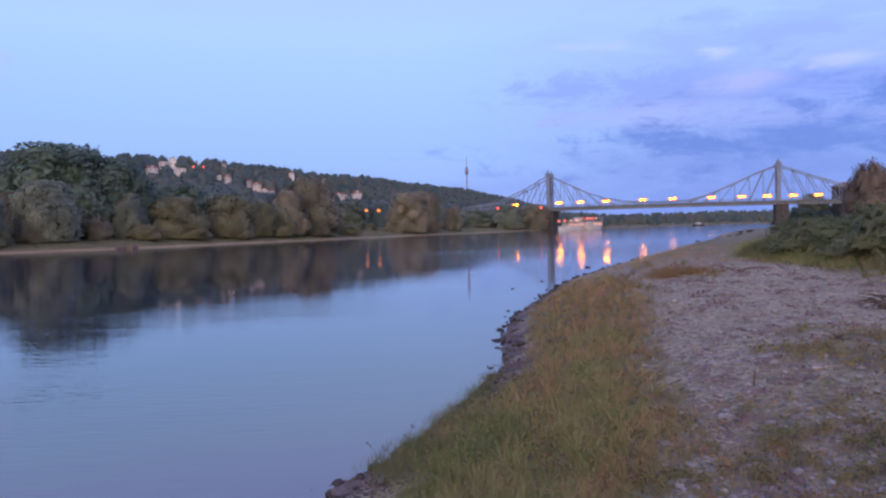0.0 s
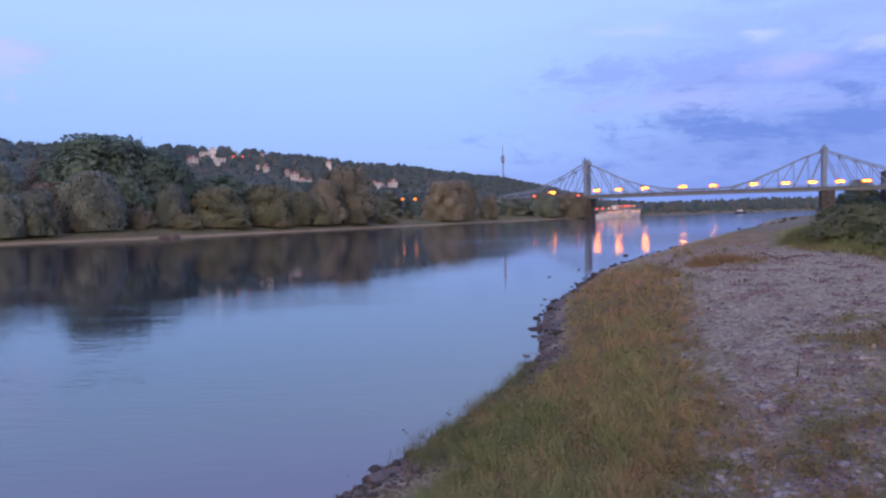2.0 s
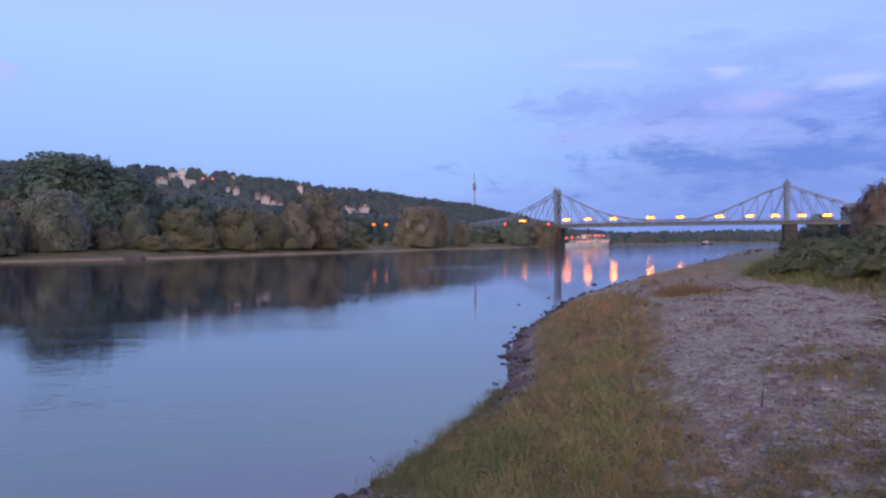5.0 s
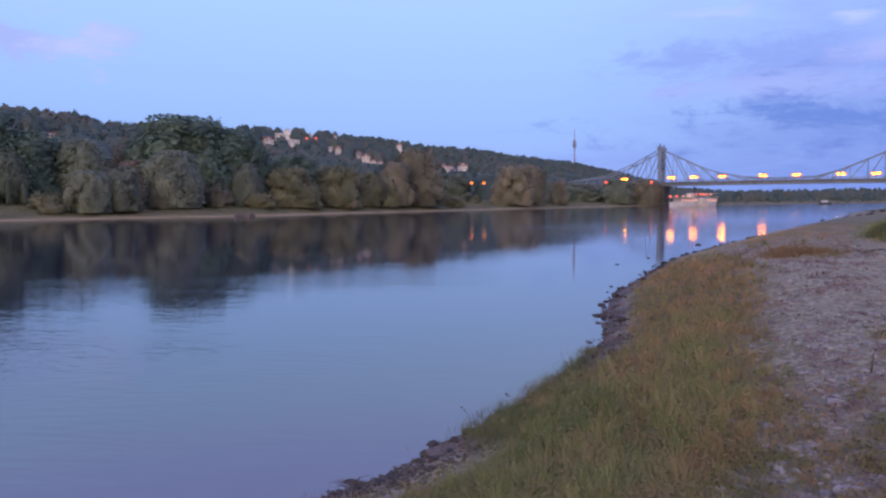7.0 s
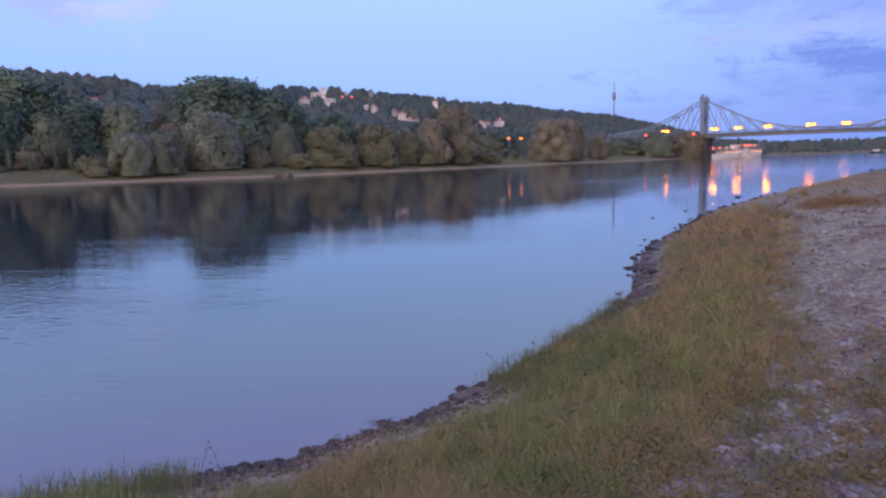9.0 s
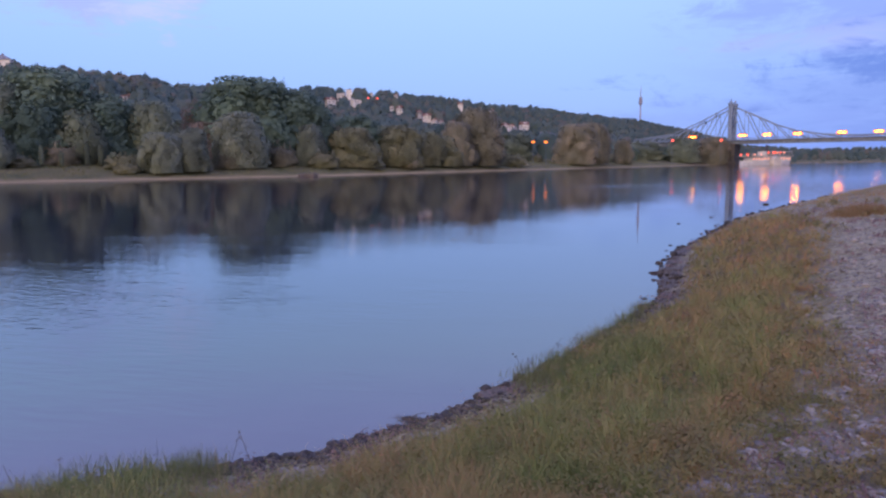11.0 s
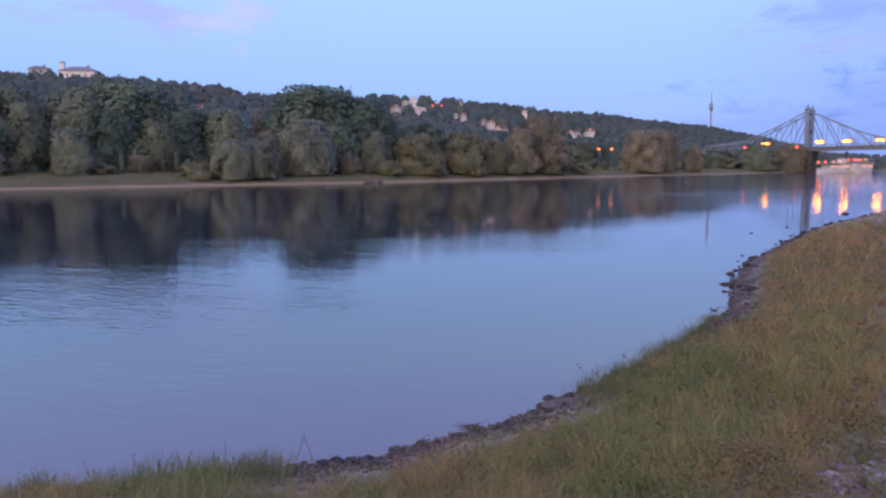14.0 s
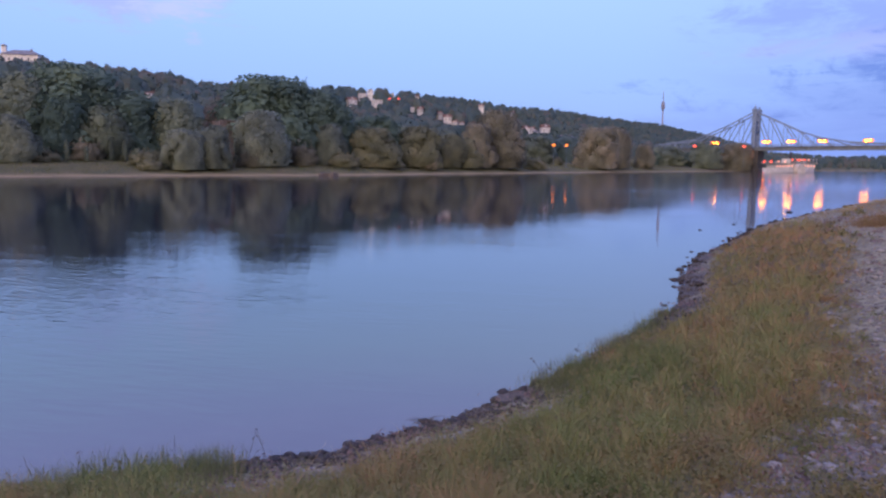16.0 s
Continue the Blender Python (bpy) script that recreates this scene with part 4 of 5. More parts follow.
def house(bearing, r, rise, w, h, kind, i):
    """A villa on the slope, with its foot on the ground and its face towards the river."""
    a = math.radians(bearing)
    x, y = r * math.sin(a), r * math.cos(a)
    gz = height(x, y)
    foot = min(gz - 1.0, 2.9 + rise * r - h * 0.5 - 1)
    base_z = max(2.9 + rise * r - h * 0.5, gz - 2)
    words = {"gable": "white villa with a steep red-brown gable roof among trees", "hip": "pale house with a grey hipped roof on the slope", "brown": "brownish house with a broad tiled roof behind trees", "flat": "white plastered house with a low roof on the slope", "tower": "white villa tower standing above the treetops", "palace": "long pale palace with a corner tower on the ridge"}
    turn = -a + (0.5 if i % 3 == 0 else -0.35 if i % 3 == 1 else 0.1)
    ob = thing("palace" if kind == "palace" else "house", words[kind], "house", "houses on the hillside", pose(x, y, base_z, 0, 0, math.degrees(turn)))
    d = min(w * 0.7, 14)
    wall_h = h * (0.62 if kind in ("gable", "hip", "palace", "brown") else 0.92)
    wall = MAT_WHITE if kind in ("flat", "tower", "gable", "palace") else MAT_PIER if kind == "brown" else MAT_CREAM
    part("wall", bm_box((w, d, wall_h + base_z - foot), (0, 0, (wall_h - base_z + foot) / 2)), wall, ob)
    if kind in ("gable", "hip", "palace", "brown"):
        part("roof", bm_roof(w, d, h - wall_h, 0.0 if kind == "gable" else d * 0.45), MAT_SLATE if kind in ("hip", "palace") else MAT_TILE, ob).location.z = wall_h
    else:
        part("roof", bm_roof(w, d, h * 0.10, d * 0.5, 0.3), MAT_SLATE, ob).location.z = wall_h
    if kind == "gable":
        gab = part("gable", bm_roof(d * 0.5, d * 0.9, (h - wall_h) * 0.85, 0.0, 0.1), wall, ob)
        gab.location, gab.rotation_euler = (0, -d * 0.12, wall_h), (0, 0, math.pi / 2)
    if kind == "palace":
        part("tower", bm_box((2.4, 2.4, h + 2), (-w * 0.44, -2, (h + 2) / 2)), wall, ob)
        part("tower_roof", bm_roof(2.4, 2.4, 1.2, 1.6, 0.5), MAT_SLATE, ob).location = (-w * 0.44, -2, h + 2)
    part("chimney", bm_box((0.9, 0.9, 2.4), (w * 0.22, 0.6, wall_h + (h - wall_h) * 0.9)), MAT_TILE, ob)
    cols, rows = max(2, int(w / 3.4)), max(1, int(wall_h / 3.3))
    for k in range(cols):
        for q in range(rows):
            px, pz = (k + 0.5) / cols * w - w / 2, (q + 0.5) / rows * wall_h + 0.2
            win = part("window", bm_box((1.15, 0.12, 1.7), (px, -d / 2 - 0.03, pz)), wall, ob)
            part("pane", bm_box((0.95, 0.06, 1.5), (px, -d / 2 - 0.085, pz)), MAT_PANE, win)
    return ob


for i, (bearing, r, rise, w, h, kind) in enumerate(SITES):
    house(bearing, r, rise, w, h, kind, i)


# ---- the truss bridge ----
BR_A, BR_B = Vector((74.5, 485.0, 0)), Vector((207.0, 434.7, 0))
BR_U = (BR_B - BR_A).normalized()
BR_TURN = math.degrees(math.atan2(BR_U.y, BR_U.x))
TOP_CHORD = [(-62, 16.8), (-52, 18.1), (-35.6, 20.1), (-17, 27.9), (0, 36.8), (10.5, 31.8), (25.6, 24.3), (37, 20.5), (52, 17.8), (70.9, 16.6), (90, 17.3), (102, 20.5), (117, 26.8), (130, 32.8), (141.7, 36.8), (158, 30.3), (170, 25.9), (182, 20.8), (204, 16.8)]


def chord_z(s):
    return float(np.interp(s, [p[0] for p in TOP_CHORD], [p[1] for p in TOP_CHORD]))


def deck_z(s):
    return 15.75 - 0.0000075 * (s - 71) ** 2 * 9


def bm_ribbon(xs, y, wide, low, high):
    """A long bar that follows the deck's curve."""
    bm = bmesh.new()
    rings = [[bm.verts.new((s, y + dy, deck_z(s) + dz)) for dy, dz in ((-wide / 2, low), (wide / 2, low), (wide / 2, high), (-wide / 2, high))] for s in xs]
    for r0, r1 in zip(rings, rings[1:]):
        for q in range(4):
            bm.faces.new((r0[q], r0[(q + 1) % 4], r1[(q + 1) % 4], r1[q]))
    bm.faces.new(rings[0][::-1])
    bm.faces.new(rings[-1])
    bmesh.ops.recalc_face_normals(bm, faces=bm.faces)
    return bm


def build_bridge():
    ob = thing("truss_bridge", "blue-grey steel cantilever truss bridge with two pylons over the river", "bridge", at=pose(BR_A.x, BR_A.y, 0, 0, 0, BR_TURN))
    xs = np.linspace(-62, 204, 58)
    part("deck", bm_ribbon(xs, 0, 11.4, -0.85, -0.15), MAT_DECK, ob, "grey roadway deck")
    for side in (-5.9, 5.9):
        part("girder", bm_ribbon(xs, side, 0.5, -2.55, -0.25), MAT_DECK, ob, "deep grey edge girder")
        rail = bmesh.new()
        for s0, s1 in zip(xs, xs[1:]):
            for up in (0.45, 0.9, 1.3):
                bm_beam((s0, side * 1.12, deck_z(s0) + up), (s1, side * 1.12, deck_z(s1) + up), 0.10, 0.12, rail)
            bm_beam((s0, side * 1.12, deck_z(s0) - 0.4), (s0, side * 1.12, deck_z(s0) + 1.3), 0.12, 0.12, rail)
        part("railing", rail, MAT_STEEL, ob)
        part("walkway", bm_ribbon(xs, side * 1.16, 1.5, -0.5, -0.25), MAT_DECK, ob)
        for (s0, z0), (s1, z1) in zip(TOP_CHORD, TOP_CHORD[1:]):
            part("top_chord", bm_beam((s0, side, z0), (s1, side, z1), 0.6, 0.75), MAT_STEEL, ob)
        # panel points, posts and diagonals
        stops = [-52, -44, -35.6, -26, -17, -8.5, 0, 8.5, 17, 25.6, 34, 43, 52, 61, 70.9, 80, 90, 99, 108, 117, 125.5, 133.5, 141.7, 150, 158, 166, 174, 182, 193]
        for k, s in enumerate(stops):
            z0, z1 = deck_z(s), chord_z(s)
            if z1 - z0 > 1.2 and s not in (0, 141.7):
                part("hanger", bm_beam((s, side, z0 - 1), (s, side, z1), 0.26, 0.30), MAT_STEEL, ob)
            if k + 1 < len(stops):
                s1 = stops[k + 1]
                rising = (0 <= s < 70 or s >= 141)
                a, b = ((s, chord_z(s)), (s1, deck_z(s1))) if rising else ((s, deck_z(s)), (s1, chord_z(s1)))
                if abs(a[1] - b[1]) > 1.6:
                    part("diagonal", bm_beam((a[0], side, a[1]), (b[0], side, b[1]), 0.44, 0.48), MAT_STEEL, ob)
    for s in (0.0, 141.7):
        pylon = part("pylon", bm_box((1.5, 1.6, 24), (s, -5.9, 26.1), 0, 0.1), MAT_STEEL, ob, "riveted steel pylon with a finial")
        for side in (-5.9, 5.9):
            leg = bm_box((2.3, 1.9, 22.4), (s, side, 26.3), 0, 0.12)
            part("pylon_leg", leg, MAT_STEEL, pylon)
            cap = bm_box((3.2, 2.6, 1.5), (s, side, 37.7), 0, 0.2)
            bmesh.ops.create_cone(cap, segments=8, radius1=1.0, radius2=0.15, depth=2.6, cap_ends=True, matrix=Matrix.Translation((s, side, 39.5)))
            part("cap", cap, MAT_STEEL, pylon)
        for z in (24.6, 31.1, 36.1):
            part("cross_beam", bm_beam((s, -5.9, z), (s, 5.9, z), 0.9, 1.1), MAT_STEEL, pylon)
        part("cross_brace", bm_beam((s, -5.9, 31.1), (s, 5.9, 24.6), 0.4, 0.4), MAT_STEEL, pylon)
        part("cross_brace", bm_beam((s, 5.9, 31.1), (s, -5.9, 24.6), 0.4, 0.4), MAT_STEEL, pylon)
        pier = bm_box((7.5, 17, 14.8), (s + (1.5 if s else 0), 0, 5.75), 0, 0.4)
        bm_box((9.5, 19, 3.0), (s + (1.5 if s else 0), 0, 0.6), 0, 0.5, pier)
        part("pier", pier, MAT_PIER, ob, "dark sandstone pier")
    for s, w in ((-63, 8), (205, 8)):
        part("abutment", bm_box((w, 15, 17.6), (s, 0, 6.4), 0, 0.4), MAT_PIER, ob)
    # cross frames overhead
    for s in (-17, -8.5, 8.5, 17, 125.5, 133.5, 150, 158):
        part("wind_brace", bm_beam((s, -5.9, chord_z(s)), (s, 5.9, chord_z(s)), 0.35, 0.4), MAT_STEEL, ob)
    return ob


bridge = build_bridge()


def bridge_point(s, side, z):
    n = Vector((-BR_U.y, BR_U.x, 0))
    return BR_A + BR_U * s + n * side + Vector((0, 0, z))


def street_lamp(name, label, group):
    """A twin-headed street lamp; its foot is at the origin."""
    ob = thing(name, label, "street lamp", group)
    part("post", bm_tube([(0, 0, 0), (0, 0, 1.2), (0, 0, 3.6)], [0.14, 0.10, 0.07]), MAT_STEEL, ob)
    for side in (-1, 1):
        part("arm", bm_beam((0, 0, 3.5), (side * 2.1, 0, 3.9), 0.09, 0.09), MAT_STEEL, ob)
        head = bm_box((2.4, 0.9, 0.28), (side * 1.25, 0, 3.98), 0, 0.1)
        hood = part("hood", head, MAT_STEEL, ob)
        # globe glows far past lantern size, standing in for the lamp's bloom
        globe = bmesh.new()
        bmesh.ops.create_uvsphere(globe, u_segments=12, v_segments=8, radius=1, matrix=Matrix.Translation((side * 1.25, 0, 3.1)) @ Matrix.Diagonal((1.6, 0.8, 0.85, 1)))
        part("lantern_glass", globe, MAT_AMBER_GLOW, hood, "amber glowing shell in place of the lamp halo", True)
        # light cores are widened past real size to broaden their mirrored columns
        core = bmesh.new()
        bmesh.ops.create_uvsphere(core, u_segments=10, v_segments=6, radius=1, matrix=Matrix.Translation((side * 1.05, -0.7, 3.05)) @ Matrix.Diagonal((0.85, 0.28, 0.27, 1)))
        part("light", core, MAT_LAMP, hood, "orange sodium light", True)
    return ob


def bridge_lamps():
    model = None
    for s in (-23.0, 7.5, 21.7, 38.6, 61.9, 80.2, 103.4, 120.9, 135.1, 149.5, 163.1, 179.2):
        p = bridge_point(s, -6.3, deck_z(s) - 0.4)
        m = pose(p.x, p.y, p.z, 0, 0, BR_TURN)
        if model is None:
            model = street_lamp("street_lamp", "lit orange street lamp on the bridge railing", "lamps along the bridge")
            model.matrix_basis = m
        else:
            copy_thing(model, m)


bridge_lamps()


def marker_lamp(bearing, rise, r, mat, size, name, label):
    """A lamp on a pole among the trees."""
    a = math.radians(bearing)
    x, y, z = r * math.sin(a), r * math.cos(a), 2.9 + rise * r
    g = height(x, y)
    ob = thing(name, label, "street lamp", "lamps on the far shore", pose(x, y, g))
    part("post", bm_tube([(0, 0, -0.5), (0, 0, max(z - g, 1.0))], [0.07, 0.05]), MAT_STEEL, ob)
    bulb = bmesh.new()
    bmesh.ops.create_uvsphere(bulb, u_segments=10, v_segments=8, radius=size, matrix=Matrix.Translation((0, 0, max(z - g, 1.0))) @ Matrix.Diagonal((1.2, 1, 0.8, 1)))
    part("light", bulb, mat, ob, smooth=True)


for bearing, rise in ((-6.07, 0.0273), (-5.08, 0.0269)):
    marker_lamp(bearing, rise, 300, MAT_AMBER_GLOW, 0.6, "street_lamp", "lit orange street lamp beside the far trees")
marker_lamp(4.54, 0.0265, 430, MAT_RED, 0.7, "signal_lamp", "lit red lamp by the bridge head")
marker_lamp(8.0, 0.0259, 470, MAT_RED, 0.75, "signal_lamp", "lit red lamp by the bridge pylon")
for bearing in (-19.21, -18.49):
    marker_lamp(bearing, 0.0897, on_slope(bearing, 0.0897, 14.0) - 70, MAT_RED, 0.75, "signal_lamp", "lit red lamp below the villas on the slope")
marker_lamp(-10.34, 0.0571, on_slope(-10.34, 0.0571, 9.0) - 60, MAT_RED, 0.6, "signal_lamp", "small lit red lamp among the hillside houses")


# ---- paddle steamer ----
def steamer():
    """A white paddle steamer, bow along +x, waterline at z = 0."""
    bow, stern = Vector((66.0, 401.0, 0)), Vector((98.0, 436.0, 0))
    mid, d = (bow + stern) / 2, (bow - stern) * 0.74
    ob = thing("paddle_steamer", "white paddle steamer with lit decks on the river", "boat", at=pose(mid.x, mid.y, 0, 0, 0, math.degrees(math.atan2(d.y, d.x))) @ Matrix.Diagonal((1 / 0.74, 1.3, 1.2, 1)))
    half = d.length / 2
    hull = bmesh.new()
    rings = []
    for k in range(17):
        x = -half + 2 * half * k / 16
        u = abs(x) / half
        w = 2.7 * (1 - u ** (3.2 if x < 0 else 2.4)) + 0.12
        sheer = 1.35 + 0.75 * u * u
        rings.append([hull.verts.new(p) for p in ((x, -w * 0.75, -0.7), (x, -w, 0.3), (x, -w * 1.05, sheer), (x, w * 1.05, sheer), (x, w, 0.3), (x, w * 0.75, -0.7))])
    for r0, r1 in zip(rings, rings[1:]):
        for q in range(6):
            hull.faces.new((r0[q], r1[q], r1[(q + 1) % 6], r0[(q + 1) % 6]))
    hull.faces.new(rings[0])
    hull.faces.new(rings[-1][::-1])
    bmesh.ops.recalc_face_normals(hull, faces=hull.faces)
    part("hull", hull, MAT_HULL, ob)
    for side in (-1, 1):
        pad = bmesh.new()
        bmesh.ops.create_cone(pad, segments=20, radius1=2.7, radius2=2.7, depth=1.8, cap_ends=True, matrix=Matrix.Translation((-1.5, side * 3.6, 1.2)) @ Matrix.Rotation(math.pi / 2, 4, "X"))
        part("paddle_box", pad, MAT_CREAM, ob, "rounded cream paddle box")
    part("saloon", bm_box((half * 1.15, 4.4, 2.2), (-half * 0.28, 0, 2.7), 0, 0.15), MAT_HULL, ob)
    part("saloon", bm_box((half * 0.55, 4.0, 2.0), (half * 0.42, 0, 2.5), 0, 0.15), MAT_HULL, ob)
    part("upper_deck", bm_box((half * 1.72, 5.6, 0.18), (-0.03 * half, 0, 3.95)), MAT_CREAM, ob)
    part("wheelhouse", bm_box((2.6, 2.8, 2.1), (2.2, 0, 5.1), 0, 0.1), MAT_CREAM, ob)
    part("awning", bm_box((half * 0.8, 4.8, 0.14), (-half * 0.5, 0, 6.1)), MAT_HULL, ob, "white awning")
    for k in range(7):
        for side in (-2.2, 2.2):
            part("stanchion", bm_beam((-half * 0.88 + k * half * 0.127, side, 4.0), (-half * 0.88 + k * half * 0.127, side, 6.1), 0.08, 0.08), MAT_HULL, ob)
    funnel = bm_tube([(-0.5, 0, 3.9), (-0.5, 0, 9.2)], [0.62, 0.55], 12)
    part("funnel", funnel, MAT_BLACK, ob, "tall black funnel", True)
    part("mast", bm_tube([(half * 0.62, 0, 1.8), (half * 0.62, 0, 9.0)], [0.12, 0.05]), MAT_BARK, ob)
    rail = bmesh.new()
    for side in (-2.75, 2.75):
        for z in (4.5, 4.95):
            bm_beam((-half * 0.88, side, z), (half * 0.82, side, z), 0.06, 0.06, rail)
        for k in range(20):
            x = -half * 0.88 + k * half * 0.0895
            bm_beam((x, side, 4.0), (x, side, 4.95), 0.05, 0.05, rail)
    part("railing", rail, MAT_HULL, ob)
    # lit cabin windows on both sides, lamps under the awning
    for side in (-1, 1):
        for k in range(9):
            part("window", bm_box((0.85, 0.08, 0.7), (-half * 0.80 + k * half * 0.127, side * 2.24, 2.95)), MAT_WARM, ob, "lit cabin window")
        for k in range(5):
            part("window", bm_box((0.8, 0.08, 0.65), (half * 0.20 + k * half * 0.11, side * 2.04, 2.75)), MAT_WARM, ob, "lit cabin window")
    for x, z, mat in ((half * 0.84, 4.7, MAT_RED), (-half * 0.25, 5.7, MAT_RED), (-half * 0.45, 5.7, MAT_RED), (-half * 0.62, 5.7, MAT_WARM), (half * 0.3, 4.8, MAT_WARM)):
        for side in (-1.5, 1.5):
            lamp = bmesh.new()
            bmesh.ops.create_uvsphere(lamp, u_segments=8, v_segments=6, radius=0.42, matrix=Matrix.Translation((x, side, z)))
            part("deck_lamp", lamp, mat, ob, "glowing deck lamp", True)
    return ob


boat = steamer()


def small_launch():
    ob = thing("launch", "small dark moored launch far up the river", "boat", at=pose(222, 610, 0, 0, 0, 20))
    hull = bm_box((11, 3.2, 1.6), (0, 0, 0.5), 0, 0.5)
    part("hull", hull, MAT_BLACK, ob)
    part("cabin", bm_box((4.5, 2.5, 1.8), (-1, 0, 2.1), 0, 0.3), MAT_HULL, ob)


small_launch()


# ---- television tower beyond the hill ----
def tv_tower():
    r, a = 2900.0, math.radians(2.09)
    x, y = r * math.sin(a), r * math.cos(a)
    g = height(x, y)
    top = 2.9 + 0.0999 * r
    ob = thing("television_tower", "slender concrete television tower on the skyline", "tower", at=pose(x, y, g))
    h = top - g
    part("shaft", bm_tube([(0, 0, -2), (0, 0, h * 0.45), (0, 0, h * 0.70)], [4.2, 3.0, 2.4], 14), MAT_MASTRED, ob, smooth=True)
    part("pod", bm_tube([(0, 0, h * 0.655), (0, 0, h * 0.69), (0, 0, h * 0.735), (0, 0, h * 0.80), (0, 0, h * 0.805)], [2.6, 7.0, 7.0, 5.5, 2.4], 16), MAT_MASTRED, ob, "goblet-shaped pod")
    part("antenna", bm_tube([(0, 0, h * 0.79), (0, 0, h * 0.9), (0, 0, h)], [1.8, 1.4, 0.7], 8), MAT_MASTRED, ob, "red and white antenna")


tv_tower()


# ---- marks on the far bank ----
def bank_marks():
    a = math.radians(-36.7)
    x, y = 178 * math.sin(a), 178 * math.cos(a)
    g = height(x, y)
    ob = thing("marker_post", "white river marker post in the meadow", "post", at=pose(x, y, g))
    part("post", bm_box((0.16, 0.14, 1.3), (0, 0, 0.65), 0, 0.03), MAT_WHITE, ob)
    part("plate", bm_box((0.36, 0.06, 0.8), (0, -0.12, 1.3), 0, 0.02), MAT_WHITE, ob)
    a = math.radians(-46.2)
    x, y = 137 * math.sin(a), 137 * math.cos(a)
    ob = thing("marker_stone", "pale marker stone at the waterline", "stone", at=pose(x, y, height(x, y)))
    part("block", bm_box((0.3, 0.28, 0.6), (0, 0, 0.2), 0.3, 0.08), MAT_CREAM, ob)
    # broken sandstone groyne head
    x, y = -66.0, 147.5
    ob = thing("groyne_stones", "low heap of pale sandstone at the far waterline", "stone", at=pose(x, y, height(x, y)))
    rng = random.Random(4)
    for k in range(7):
        part("stone", bm_box((rng.uniform(0.8, 1.6), rng.uniform(0.7, 1.2), rng.uniform(0.5, 1.1)), (rng.uniform(-2, 2), rng.uniform(-1, 1), 0.3), rng.uniform(0, 3), 0.15), MAT_SLAB, ob)


bank_marks()


# ---- the near bank: thicket, tree, rocks, drift, gravel, grass ----
def near_thicket():
    used = set()
    models = [tree_model("bush", "dense green riverside bush on the gravel bank", 131 + k, 5.0, 2.6, -0.3, 7500, 0.12, LEAF_BUSH, -0.7, 9, "bushes beside the gravel bank", 2, 420, 0.32) for k in range(3)]
    rows = [(26.4, 37, 0.9, 3.6), (27.6, 35.5, 1.15, 4.2), (28.9, 33.5, 1.5, 4.4), (30.4, 31.5, 1.85, 4.4), (32.0, 30, 2.2, 4.6), (33.6, 28.5, 3.0, 4.6), (29.6, 39, 1.9, 5.5), (31.4, 36, 2.6, 5.6), (33.2, 33, 3.5, 5.6), (35.0, 30, 3.9, 5.6), (36.8, 24, 2.9, 4.0), (33, 48, 2.8, 7), (31, 66, 2.6, 8), (29, 84, 2.8, 9), (27.5, 108, 3.0, 11)]
    rows = [(r * math.sin(radians(a)), r * math.cos(radians(a)), h, w) for a, r, h, w in rows]
    for i, (x, y, h, w) in enumerate(rows):
        plant(models[i % 3], x, y, h, w, 2.1 * i, used)
    tall = tree_model("poplar_tree", "brown autumn tree behind the near bushes", 141, 7.5, 9, -0.4, 9000, 0.20, LEAF_POPLAR, -0.3, 14, "", 2, 260)
    plant(tall, 42.0, 69.0, 6.6, 4.6, 0.4, used)
    plant(tall, 47.0, 72.0, 5.2, 4.4, 1.9, used)


near_thicket()


def rock_mesh(seed, mat):
    """A worn boulder about one unit across."""
    bm = bmesh.new()
    bmesh.ops.create_icosphere(bm, subdivisions=2, radius=0.5)
    off = Vector((seed * 3.7, seed * 1.3, 0))
    for v in bm.verts:
        n = noise.noise(v.co * 2.2 + off) * 0.28 + noise.noise(v.co * 6 + off) * 0.08
        v.co *= 1 + n
        v.co.z *= 0.62
    me = bpy.data.meshes.new("rock")
    bm.to_mesh(me)
    bm.free()
    me.materials.append(mat)
    return me


ROCK_SPOTS = [(-1.25, 7.95, 0.17), (-0.98, 7.8, 0.14), (-0.86, 8.25, 0.18), (-1.25, 7.55, 0.16), (1.08, 13.5, 0.17), (1.02, 14.7, 0.15), (1.25, 16.7, 0.17), (1.4, 17.9, 0.14), (1.9, 20.6, 0.18), (1.95, 22.5, 0.16), (0.68, 12.2, 0.18), (0.9, 12.5, 0.14), (2.2, 24.0, 0.2), (3.2, 32.6, 0.22), (9.8, 47.8, 0.4), (5.1, 36.5, 0.22), (-2.45, 5.9, 0.15), (-1.95, 6.3, 0.12), (-1.9, 6.75, 0.17), (-2.2, 6.0, 0.15)]


